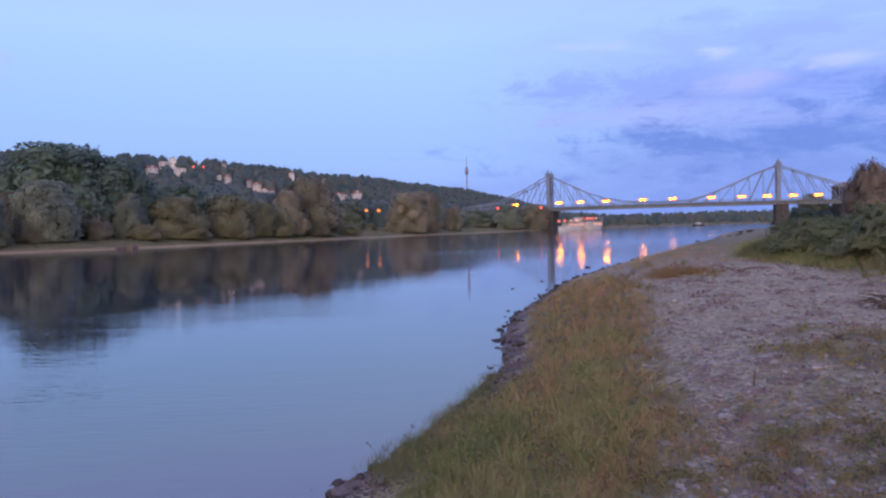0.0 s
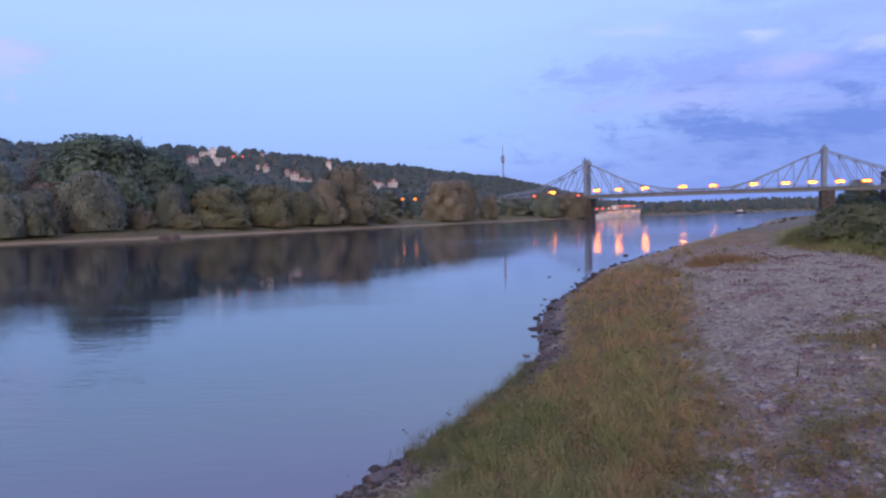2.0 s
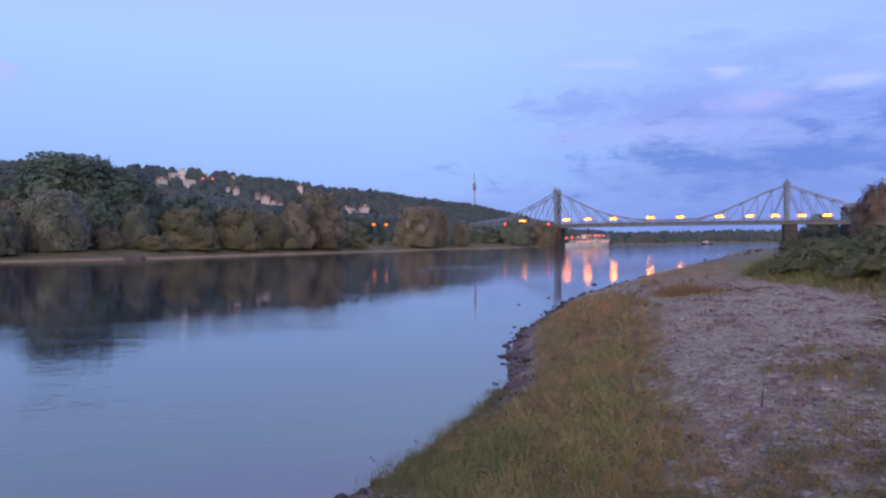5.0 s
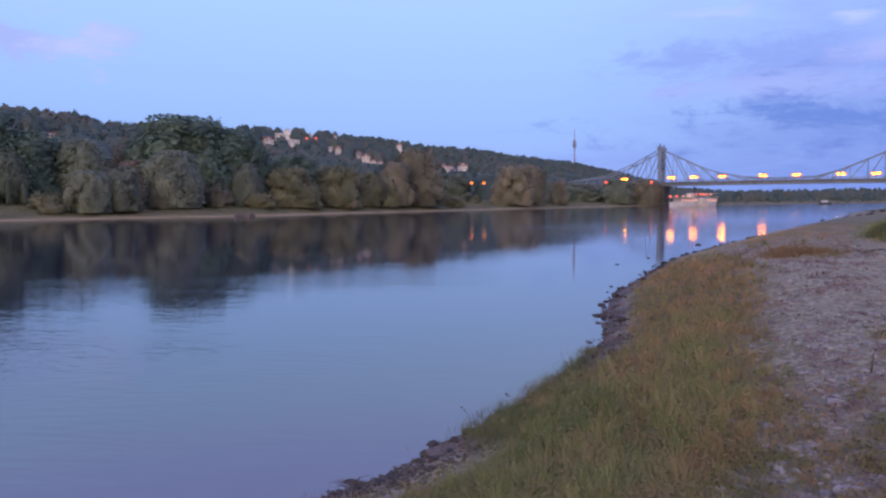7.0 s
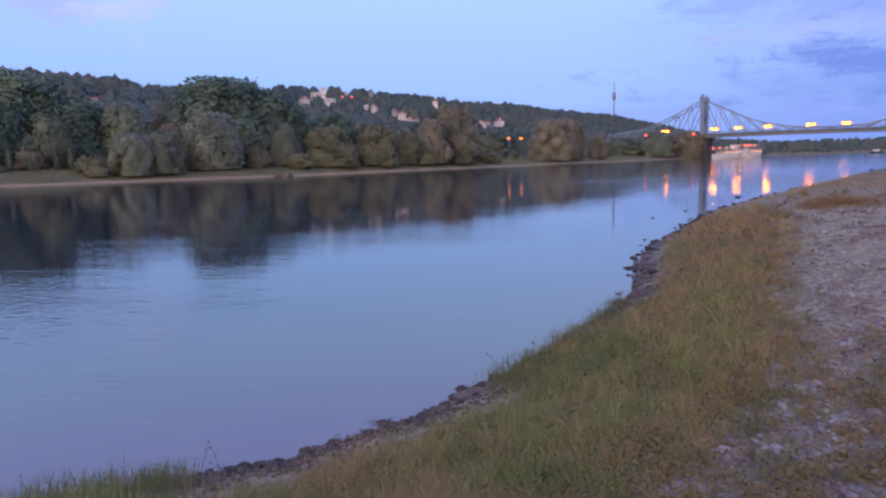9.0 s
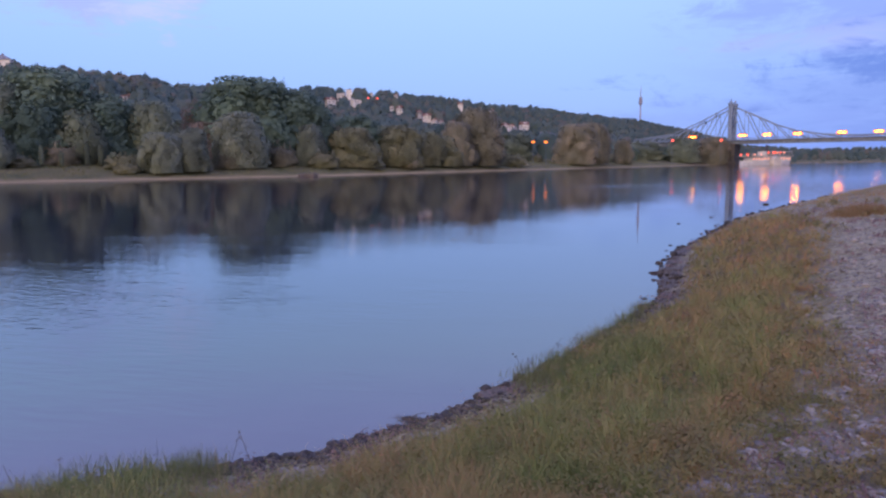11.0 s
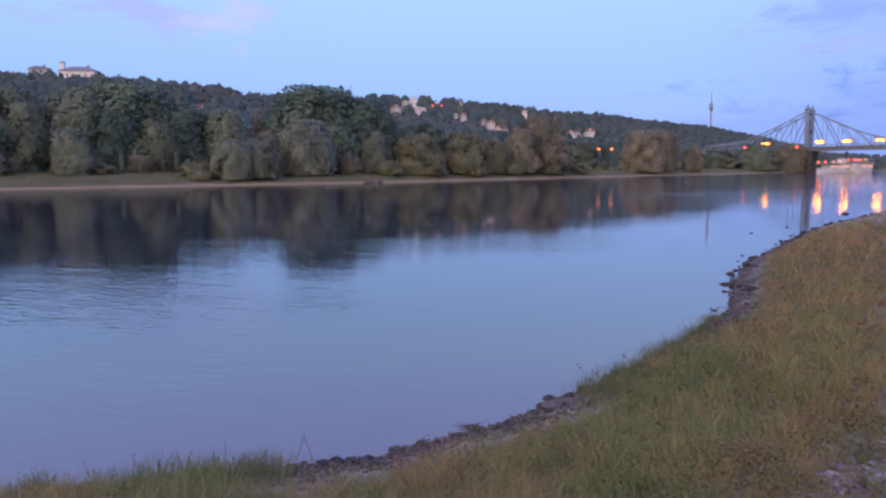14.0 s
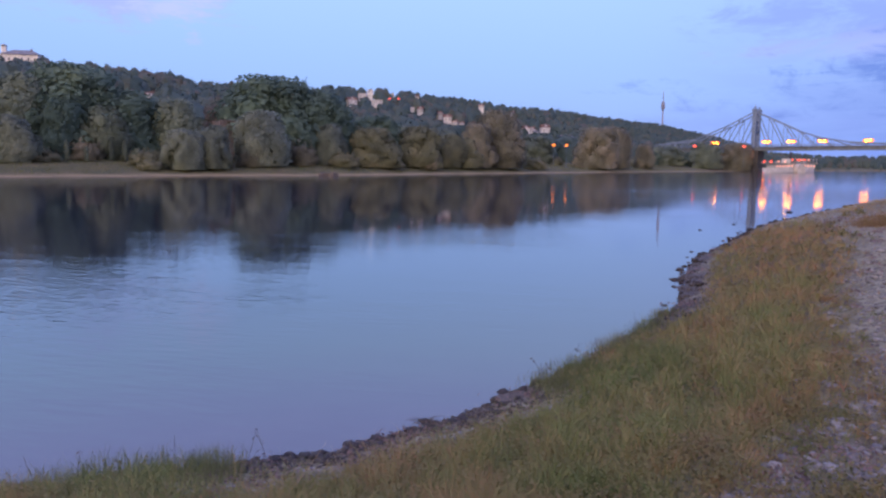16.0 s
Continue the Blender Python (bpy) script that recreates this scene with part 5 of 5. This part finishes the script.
def shore_rocks():
    rng = random.Random(12)
    meshes = [rock_mesh(k, MAT_ROCK) for k in range(6)]
    spots = list(ROCK_SPOTS)
    for (ax, ay), (bx, by) in zip(NEAR_SHORE[8:15], NEAR_SHORE[9:16]):
        steps = int(math.hypot(bx - ax, by - ay) * (3.2 if ay < 36 else 1.8))
        for k in range(min(steps, 60)):
            u = rng.random()
            spots.append((ax + (bx - ax) * u + rng.gauss(0.16, 0.26), ay + (by - ay) * u + rng.gauss(0, 0.2), rng.choice((0.07, 0.10, 0.12, 0.15, 0.22)) * rng.uniform(0.8, 1.2) * (1 + ay * 0.012)))
    landing = [(-2.9, 5.15), (-2.4, 5.55), (-1.75, 6.4), (-1.05, 7.5)]
    for k in range(60):
        (ax, ay), (bx, by) = landing[k % 3], landing[k % 3 + 1]
        u = rng.random()
        spots.append((ax + (bx - ax) * u + rng.gauss(0.05, 0.16), ay + (by - ay) * u + rng.gauss(-0.05, 0.14), rng.uniform(0.05, 0.13)))
    for k in range(16):
        spots.append((rng.uniform(36, 44) + k * 0.9, 104 + k * 1.6 + rng.uniform(-2, 2), rng.uniform(0.4, 0.9)))
    for i, (x, y, s) in enumerate(spots):
        ob = new("rock", meshes[i % 6])
        z = max(height(x, y), -0.05)
        ob.matrix_basis = pose(x, y, z + s * 0.12, 0, 0, rng.uniform(0, 360)) @ Matrix.Diagonal((s, s * rng.uniform(0.7, 1), s * rng.uniform(0.7, 1.1), 1))
        tagged(ob, "dark wet rock at the water's edge", "rock", "rocks along the shore")


shore_rocks()


def flat_slab():
    bm = bm_box((0.38, 0.22, 0.035), (0, 0, 0), 0, 0.012)
    for v in bm.verts:
        v.co.x += 0.05 * noise.noise(v.co * 4)
    ob = part("stone_slab", bm, MAT_SLAB)
    ob.matrix_basis = pose(-1.05, 7.52, height(-1.05, 7.52) + 0.022, 3, -4, 35)
    tagged(ob, "flat grey stone slab at the water's edge", "stone")


flat_slab()


def driftwood(name, label, x, y, scale, seed, pieces):
    """A tangle of dead branches lying on the gravel."""
    rng = random.Random(seed)
    ob = thing(name, label, "driftwood", at=pose(x, y, height(x, y)))
    for k in range(pieces):
        a, l = rng.uniform(0, 6.28), scale * rng.uniform(0.4, 1.0)
        z = rng.uniform(0.02, 0.10) * scale
        p0 = Vector((rng.uniform(-0.2, 0.2) * scale, rng.uniform(-0.15, 0.15) * scale, z))
        p2 = p0 + Vector((math.cos(a) * l, math.sin(a) * l * 0.5, rng.uniform(0.05, 0.35) * l))
        p1 = (p0 + p2) / 2 + Vector((0, 0, 0.08 * scale))
        part("branch", bm_tube([p0, p1, p2], [0.020 * scale, 0.015 * scale, 0.006 * scale], 5), MAT_DEAD, ob)


driftwood("driftwood", "dark dead branches lying on the gravel", 5.6, 10.0, 0.36, 3, 12)
driftwood("driftwood", "dark tangled branches at the foot of the bushes", 8.3, 13.0, 0.9, 5, 30)
driftwood("driftwood", "small dark twigs stuck in the gravel", 9.7, 23.2, 0.7, 8, 8)
driftwood("driftwood", "small dark clump of twigs washed up on the shingle", -1.82, 6.55, 0.26, 11, 26)
twig = part("twig", bm_tube([(0, 0, -0.04), (0.01, 0, 0.12), (0.03, 0.01, 0.22)], [0.012, 0.010, 0.005], 6), MAT_DEAD)
twig.matrix_basis = pose(3.6, 8.2, height(3.6, 8.2))
tagged(twig, "short dark twig standing upright in the gravel", "twig")


def scatter(rng, count, near, far, left, right):
    """Places over a sector, evenly spread in the logarithm of range."""
    r = np.exp(rng.uniform(math.log(near), math.log(far), count))
    a = np.radians(rng.uniform(left, right, count))
    return np.column_stack([r * np.sin(a), r * np.cos(a)])


def build_gravel():
    """Pebbles of the gravel bank, as one mesh."""
    rng = np.random.RandomState(41)
    xy = scatter(rng, 62000, 2.6, 50, -52, 44)
    z, dn, df = land(xy)
    gravel, grass = zones(xy, dn)
    ok = (dn > -0.25) & (rng.rand(len(xy)) < gravel ** 1.5) & (dn < 16)
    xy, z = xy[ok], z[ok]
    bm = bmesh.new()
    bmesh.ops.create_icosphere(bm, subdivisions=1, radius=1)
    bm.verts.ensure_lookup_table()
    v0 = np.array([v.co[:] for v in bm.verts])
    f0 = np.array([[v.index for v in f.verts] for f in bm.faces])
    bm.free()
    n = len(xy)
    r = np.hypot(xy[:, 0], xy[:, 1])
    size = rng.lognormal(-3.95, 0.42, n) * (0.75 + r * 0.030)
    size = np.where(rng.rand(n) < 0.07, rng.uniform(0.030, 0.060, n) * (0.8 + r * 0.018), size)
    shape = size[:, None] * np.column_stack([rng.uniform(0.8, 1.5, n), rng.uniform(0.7, 1.1, n), rng.uniform(0.35, 0.7, n)])
    a = rng.uniform(0, 6.283, n)
    v = v0[None] * (1 + rng.uniform(-0.22, 0.22, (n, len(v0), 1))) * shape[:, None, :]
    x, y = v[..., 0] * np.cos(a)[:, None] - v[..., 1] * np.sin(a)[:, None], v[..., 0] * np.sin(a)[:, None] + v[..., 1] * np.cos(a)[:, None]
    verts = np.stack([x + xy[:, :1], y + xy[:, 1:], v[..., 2] + (z + size * 0.12)[:, None]], -1)
    faces = f0[None] + (np.arange(n) * len(v0))[:, None, None]
    wet = dn[ok] < np.where(xy[:, 1] > 10, 0.6, 0.95) + 0.2 * waves(xy, 1.1, 44)
    for sel, mat, name, label in ((~wet, MAT_STONE, "gravel", "grey and brownish river pebbles covering the bank"), (wet, MAT_WETSTONE, "wet_shingle", "dark wet shingle along the waterline")):
        me = mesh_from(name, verts[sel].reshape(-1, 3), faces[:sel.sum()].reshape(-1, 3), mat)
        tagged(new(name, me), label, "gravel", kind="stuff")


build_gravel()


def blades(rng, xy, z, tall, lean, wide):
    """Bent grass blades, each a quad and a tip."""
    n = len(xy)
    a, b = rng.uniform(0, 6.283, n), rng.uniform(0, 6.283, n)
    side = np.column_stack([np.cos(a), np.sin(a), np.zeros(n)]) * wide[:, None]
    off = np.column_stack([np.cos(b), np.sin(b), np.zeros(n)]) * (lean * tall)[:, None]
    foot = np.column_stack([xy, z - 0.02])
    mid = foot + off * 0.35 + np.column_stack([np.zeros((n, 2)), tall * 0.58])
    tip = foot + off + np.column_stack([np.zeros((n, 2)), tall * rng.uniform(0.82, 1.0, n)])
    v = np.stack([foot - side, foot + side, mid + side * 0.75, mid - side * 0.75, tip], 1)
    k = (np.arange(n) * 5)[:, None]
    f = np.concatenate([k + (0, 1, 2), k + (0, 2, 3), k + (3, 2, 4)])
    return v.reshape(-1, 3), f


def grass_clump(x, y, tall, wide, seed, count=900, thin=0.011):
    """A clump of tall green grass leaning outwards."""
    rng = np.random.RandomState(seed)
    xy = rng.normal(0, wide * 0.25, (count, 2))
    up = tall * np.clip(1.15 - np.linalg.norm(xy, axis=1) / wide, 0.3, 1.1) * rng.uniform(0.6, 1.2, count)
    v, f = blades(rng, xy, np.zeros(count), up, rng.uniform(0.1, 0.6, count), thin * rng.uniform(0.7, 1.4, count))
    return v + (x, y, height(x, y)), f


def joined(name, label, mat, clumps):
    """Many clumps as one sheet of growth."""
    vs, fs, base = [], [], 0
    for v, f in clumps:
        vs.append(v), fs.append(f + base)
        base += len(v)
    tagged(new(name, mesh_from(name, np.concatenate(vs), np.concatenate(fs), mat)), label, "grass", kind="stuff")


def grass_clumps():
    rng = random.Random(61)
    spots = [(23.9, 35.5, 0.7, 1.5), (24.4, 36, 0.85, 1.6), (24.9, 34.5, 0.9, 1.6), (25.5, 35.5, 1.0, 1.7), (26.2, 34.5, 1.0, 1.7)]
    spots += [(26.8 + k * 0.42, 34.0 - k * 0.38 + rng.uniform(-1.2, 0.8), rng.uniform(0.35, 0.75), rng.uniform(1.2, 2.0)) for k in range(20)]
    joined("tall_grass", "tall green grass at the foot of the bushes", LEAF_REED, [grass_clump(r * math.sin(radians(a)), r * math.cos(radians(a)), h, w, 200 + i) for i, (a, r, h, w) in enumerate(spots)])
    spots = [(7.4, 23.4, 0.24, 1.6), (8.2, 24.0, 0.46, 1.5), (8.9, 24.6, 0.30, 1.6), (8.1, 25.2, 0.36, 1.7), (7.8, 24.6, 0.2, 2.2), (6.9, 9.3, 0.22, 0.9), (7.6, 9.9, 0.24, 1.0), (6.3, 8.7, 0.2, 0.8)]
    joined("dry_tufts", "low clumps of dry yellowish grass on the gravel", LEAF_TUFT, [grass_clump(x, y, h, w, 260 + i, 460, 0.006) for i, (x, y, h, w) in enumerate(spots)])
    # tufts hanging over the waterline
    spots = [(-4.0, 4.35), (-3.75, 4.6), (-3.4, 4.75), (-4.4, 4.1), (-4.9, 3.9), (-5.5, 3.5), (-6.2, 3.1), (-3.9, 4.0), (-3.5, 4.3), (-3.1, 4.4), (-4.6, 3.7), (-2.8, 4.2), (-3.3, 3.9), (-0.55, 7.9), (-0.40, 8.4), (-0.25, 8.9), (-0.02, 9.5), (0.15, 10.0), (0.35, 10.7), (0.5, 11.3), (0.72, 12.0), (0.9, 12.8), (-0.45, 7.5), (0.0, 7.4), (0.2, 8.0), (-0.1, 8.2), (0.4, 7.2), (0.3, 9.0), (0.7, 8.4), (0.8, 7.6), (0.5, 9.6)]
    joined("shore_grass", "fresh green grass leaning over the waterline", LEAF_REED, [grass_clump(x + rng.uniform(-0.08, 0.08), y + rng.uniform(-0.1, 0.1), rng.uniform(0.18, 0.34), rng.uniform(0.4, 0.8), 300 + i, 320, 0.0024) for i, (x, y) in enumerate(spots)])


grass_clumps()


def build_grass():
    """The dry grass of the near bank, as one mesh."""
    rng = np.random.RandomState(43)
    xy = np.concatenate([scatter(rng, 470000, 2.4, 42, -56, 30), scatter(rng, 70000, 2.4, 16, 10, 44), scatter(rng, 85000, 14, 60, 15, 42)])
    # gather into tufts
    xy = xy + np.column_stack([waves(xy, 0.23, 31), waves(xy, 0.23, 32)]) * 0.07
    z, dn, df = land(xy)
    gravel, grass = zones(xy, dn)
    ok = (rng.rand(len(xy)) < grass ** 1.2 * np.clip(0.62 + 0.75 * waves(xy, 0.30, 39), 0.12, 1)) & (dn > 0.1) & (dn < 22)
    xy, z, dn, grass = xy[ok], z[ok], dn[ok], grass[ok]
    r = np.hypot(xy[:, 0], xy[:, 1])
    edge = signed_distance(xy, GRASS_EDGE, -1)
    strip = np.clip(0.3 - edge, 0, 1)
    tall = (0.07 + 0.14 * strip + (0.06 * waves(xy, 1.1, 33) + 0.05 * waves(xy, 0.38, 38)) * strip).clip(0.04) * rng.uniform(0.55, 1.45, len(xy)) * np.clip(0.45 + dn * 0.5, 0.4, 1) + (0.42 + 0.25 * waves(xy, 2.2, 37)) * np.clip(signed_distance(xy, VERGE_EDGE, -1) / 2.0, 0, 1) * rng.uniform(0.4, 1.5, len(xy))
    v, f = blades(rng, xy, z, tall, rng.uniform(0.2, 1.0, len(xy)), (0.0008 + 0.00022 * r) * rng.uniform(0.7, 1.4, len(xy)))
    me = mesh_from("grass", v, f, MAT_GRASS)
    lush = np.exp(-((xy[:, 0] - 0.5) / 1.1) ** 2 - ((xy[:, 1] - 8.2) / 2.0) ** 2)
    dry = np.clip(0.13 + np.clip(dn / 3.6, 0, 1) * 0.55 + np.clip((xy[:, 1] - 9) / 14, 0, 0.42) + 0.34 * waves(xy, 1.3, 35) + 0.34 * waves(xy, 0.42, 34) - 0.30 * lush - 0.10 * np.clip((8.5 - xy[:, 1]) / 3, 0, 1) - 0.30 * np.clip((edge - 1.0) / 1.0, 0, 1) * (xy[:, 1] < 16), 0, 1)
    dry = np.where(signed_distance(xy, VERGE_EDGE, -1) > -0.3, 0.22 + 0.22 * waves(xy, 3, 36), dry)
    me.attributes.new("dry", "FLOAT", "POINT").data.foreach_set("value", np.repeat(dry, 5).astype(np.float32))
    tagged(new("grass", me), "dry brown and olive grass strip along the water", "grass", kind="stuff")
    return len(xy)


build_grass()


def build_far_grass():
    """Rough meadow grass on the far bank, as one mesh."""
    rng = np.random.RandomState(45)
    r, a = rng.uniform(120, 420, 150000), np.radians(rng.uniform(-54, 8, 150000))
    xy = np.column_stack([r * np.sin(a), r * np.cos(a)])
    z, dn, df = land(xy)
    ok = (df > 5.5 + waves(xy, 7, 51)) & (df < 42) & (rng.rand(len(xy)) < 0.75 + 0.35 * waves(xy, 5, 52))
    xy, z, r = xy[ok], z[ok], r[ok]
    tall = (0.35 + 0.18 * waves(xy, 6, 53)) * rng.uniform(0.6, 1.5, len(xy))
    v, f = blades(rng, xy, z, tall, rng.uniform(0.3, 1.2, len(xy)), 0.00030 * r * rng.uniform(0.7, 1.6, len(xy)))
    tagged(new("meadow_grass", mesh_from("meadow_grass", v, f, LEAF_MEADOW)), "rough olive-brown grass on the far bank", "grass", kind="stuff")


build_far_grass()


def build_weeds():
    """Low leafy weeds: small clumps of leaves in the grass and on the gravel, as one mesh."""
    rng = np.random.RandomState(47)
    spots = scatter(rng, 17000, 2.6, 34, -55, 42)
    z, dn, df = land(spots)
    gravel, grass = zones(spots, dn)
    ok = (dn > 0.25) & (dn < 15) & (rng.rand(len(spots)) < np.maximum(grass * 0.8, np.clip(0.10 + 0.22 * waves(spots, 1.5, 48), 0.03, 0.5)))
    spots, z = spots[ok], z[ok]
    r = np.hypot(spots[:, 0], spots[:, 1])
    n, per = len(spots), 30
    mat_like = grass[ok] < 0.3
    spread = rng.uniform(0.05, 0.15, n) * (1 + r * 0.03) * np.where(mat_like, 2.2, 1.0)
    d = rng.normal(size=(n, per, 3))
    d /= np.linalg.norm(d, axis=2)[..., None]
    d[..., 2] = np.abs(d[..., 2])
    p = d * (rng.uniform(0.25, 1, (n, per)) * spread[:, None])[..., None] * np.stack([np.ones(n), np.ones(n), np.where(mat_like, 0.16, 1.35)], -1)[:, None, :]
    p[..., :2] += spots[:, None]
    p[..., 2] += z[:, None] + 0.02
    p, d = p.reshape(-1, 3), d.reshape(-1, 3)
    s = (np.repeat((0.007 + 0.0008 * r) * np.where(mat_like, 1.15, 1.0), per) * rng.uniform(0.6, 1.5, n * per))[:, None]
    nrm = d * 0.8 + (0, 0, 0.5) + rng.normal(0, 0.4, p.shape)
    t = np.cross(nrm, rng.normal(size=p.shape))
    t /= np.linalg.norm(t, axis=1)[:, None]
    b = np.cross(nrm, t)
    b /= np.linalg.norm(b, axis=1)[:, None]
    v = np.stack([p - t * s * 1.3, p - b * s * 0.6, p + t * s * 1.3, p + b * s * 0.6], 1).reshape(-1, 3)
    soft = d * 0.6 + (0, 0, 0.6)
    soft /= np.linalg.norm(soft, axis=1)[:, None]
    flat = np.repeat(mat_like, per)
    v, soft = v.reshape(-1, 4, 3), np.repeat(soft, 4, axis=0).reshape(-1, 4, 3)
    for sel, mat, name, label in ((~flat, LEAF_HERB, "weeds", "low green and reddish weeds in the grass"), (flat, LEAF_MAT, "mat_plants", "low reddish mat-forming plants on the gravel")):
        me = mesh_from(name, v[sel].reshape(-1, 3), np.arange(sel.sum() * 4).reshape(-1, 4), mat, normals=soft[sel].reshape(-1, 3))
        tagged(new(name, me), label, "weeds", kind="stuff")


build_weeds()


def build_stalks():
    """Thin wiry stalks with seed heads along the water's edge, as one mesh."""
    rng = np.random.RandomState(53)
    pts, heads = [], []
    vs, fs, base = [], [], 0
    line = np.array(NEAR_SHORE[3:11], float)
    for _ in range(100):
        k = rng.randint(0, len(line) - 1)
        u = rng.rand()
        x, y = line[k] + (line[k + 1] - line[k]) * u + (abs(rng.normal(0.35, 0.22)), rng.normal(-0.1, 0.15))
        tall, a, lean = rng.uniform(0.12, 0.36), rng.uniform(0, 6.283), rng.uniform(0.05, 0.5)
        if -3.0 < x < -0.95 and y < 7.6:
            continue
        foot = np.array([x, y, height(x, y)])
        tip = foot + (math.cos(a) * lean * tall, math.sin(a) * lean * tall, tall)
        wide = np.array([0.0018, 0.0012, 0]) * (1 + 0.05 * y)
        vs += [foot - wide, foot + wide, tip + wide * 0.6, tip - wide * 0.6]
        fs.append((base, base + 1, base + 2, base + 3))
        base += 4
        for q in range(rng.randint(4, 12)):
            c = foot + (tip - foot) * rng.uniform(0.45, 1.0) + rng.normal(0, 0.025, 3)
            e1, e2 = rng.normal(0, 0.0042, 3) * (1 + 0.04 * y), rng.normal(0, 0.0042, 3) * (1 + 0.04 * y)
            vs += [c - e1, c + e2, c + e1, c - e2]
            fs.append((base, base + 1, base + 2, base + 3))
            base += 4
    me = mesh_from("seed_stalks", np.array(vs), np.array(fs), MAT_DEAD)
    tagged(new("seed_stalks", me), "thin dark seed stalks along the waterline", "weeds", kind="stuff")


build_stalks()
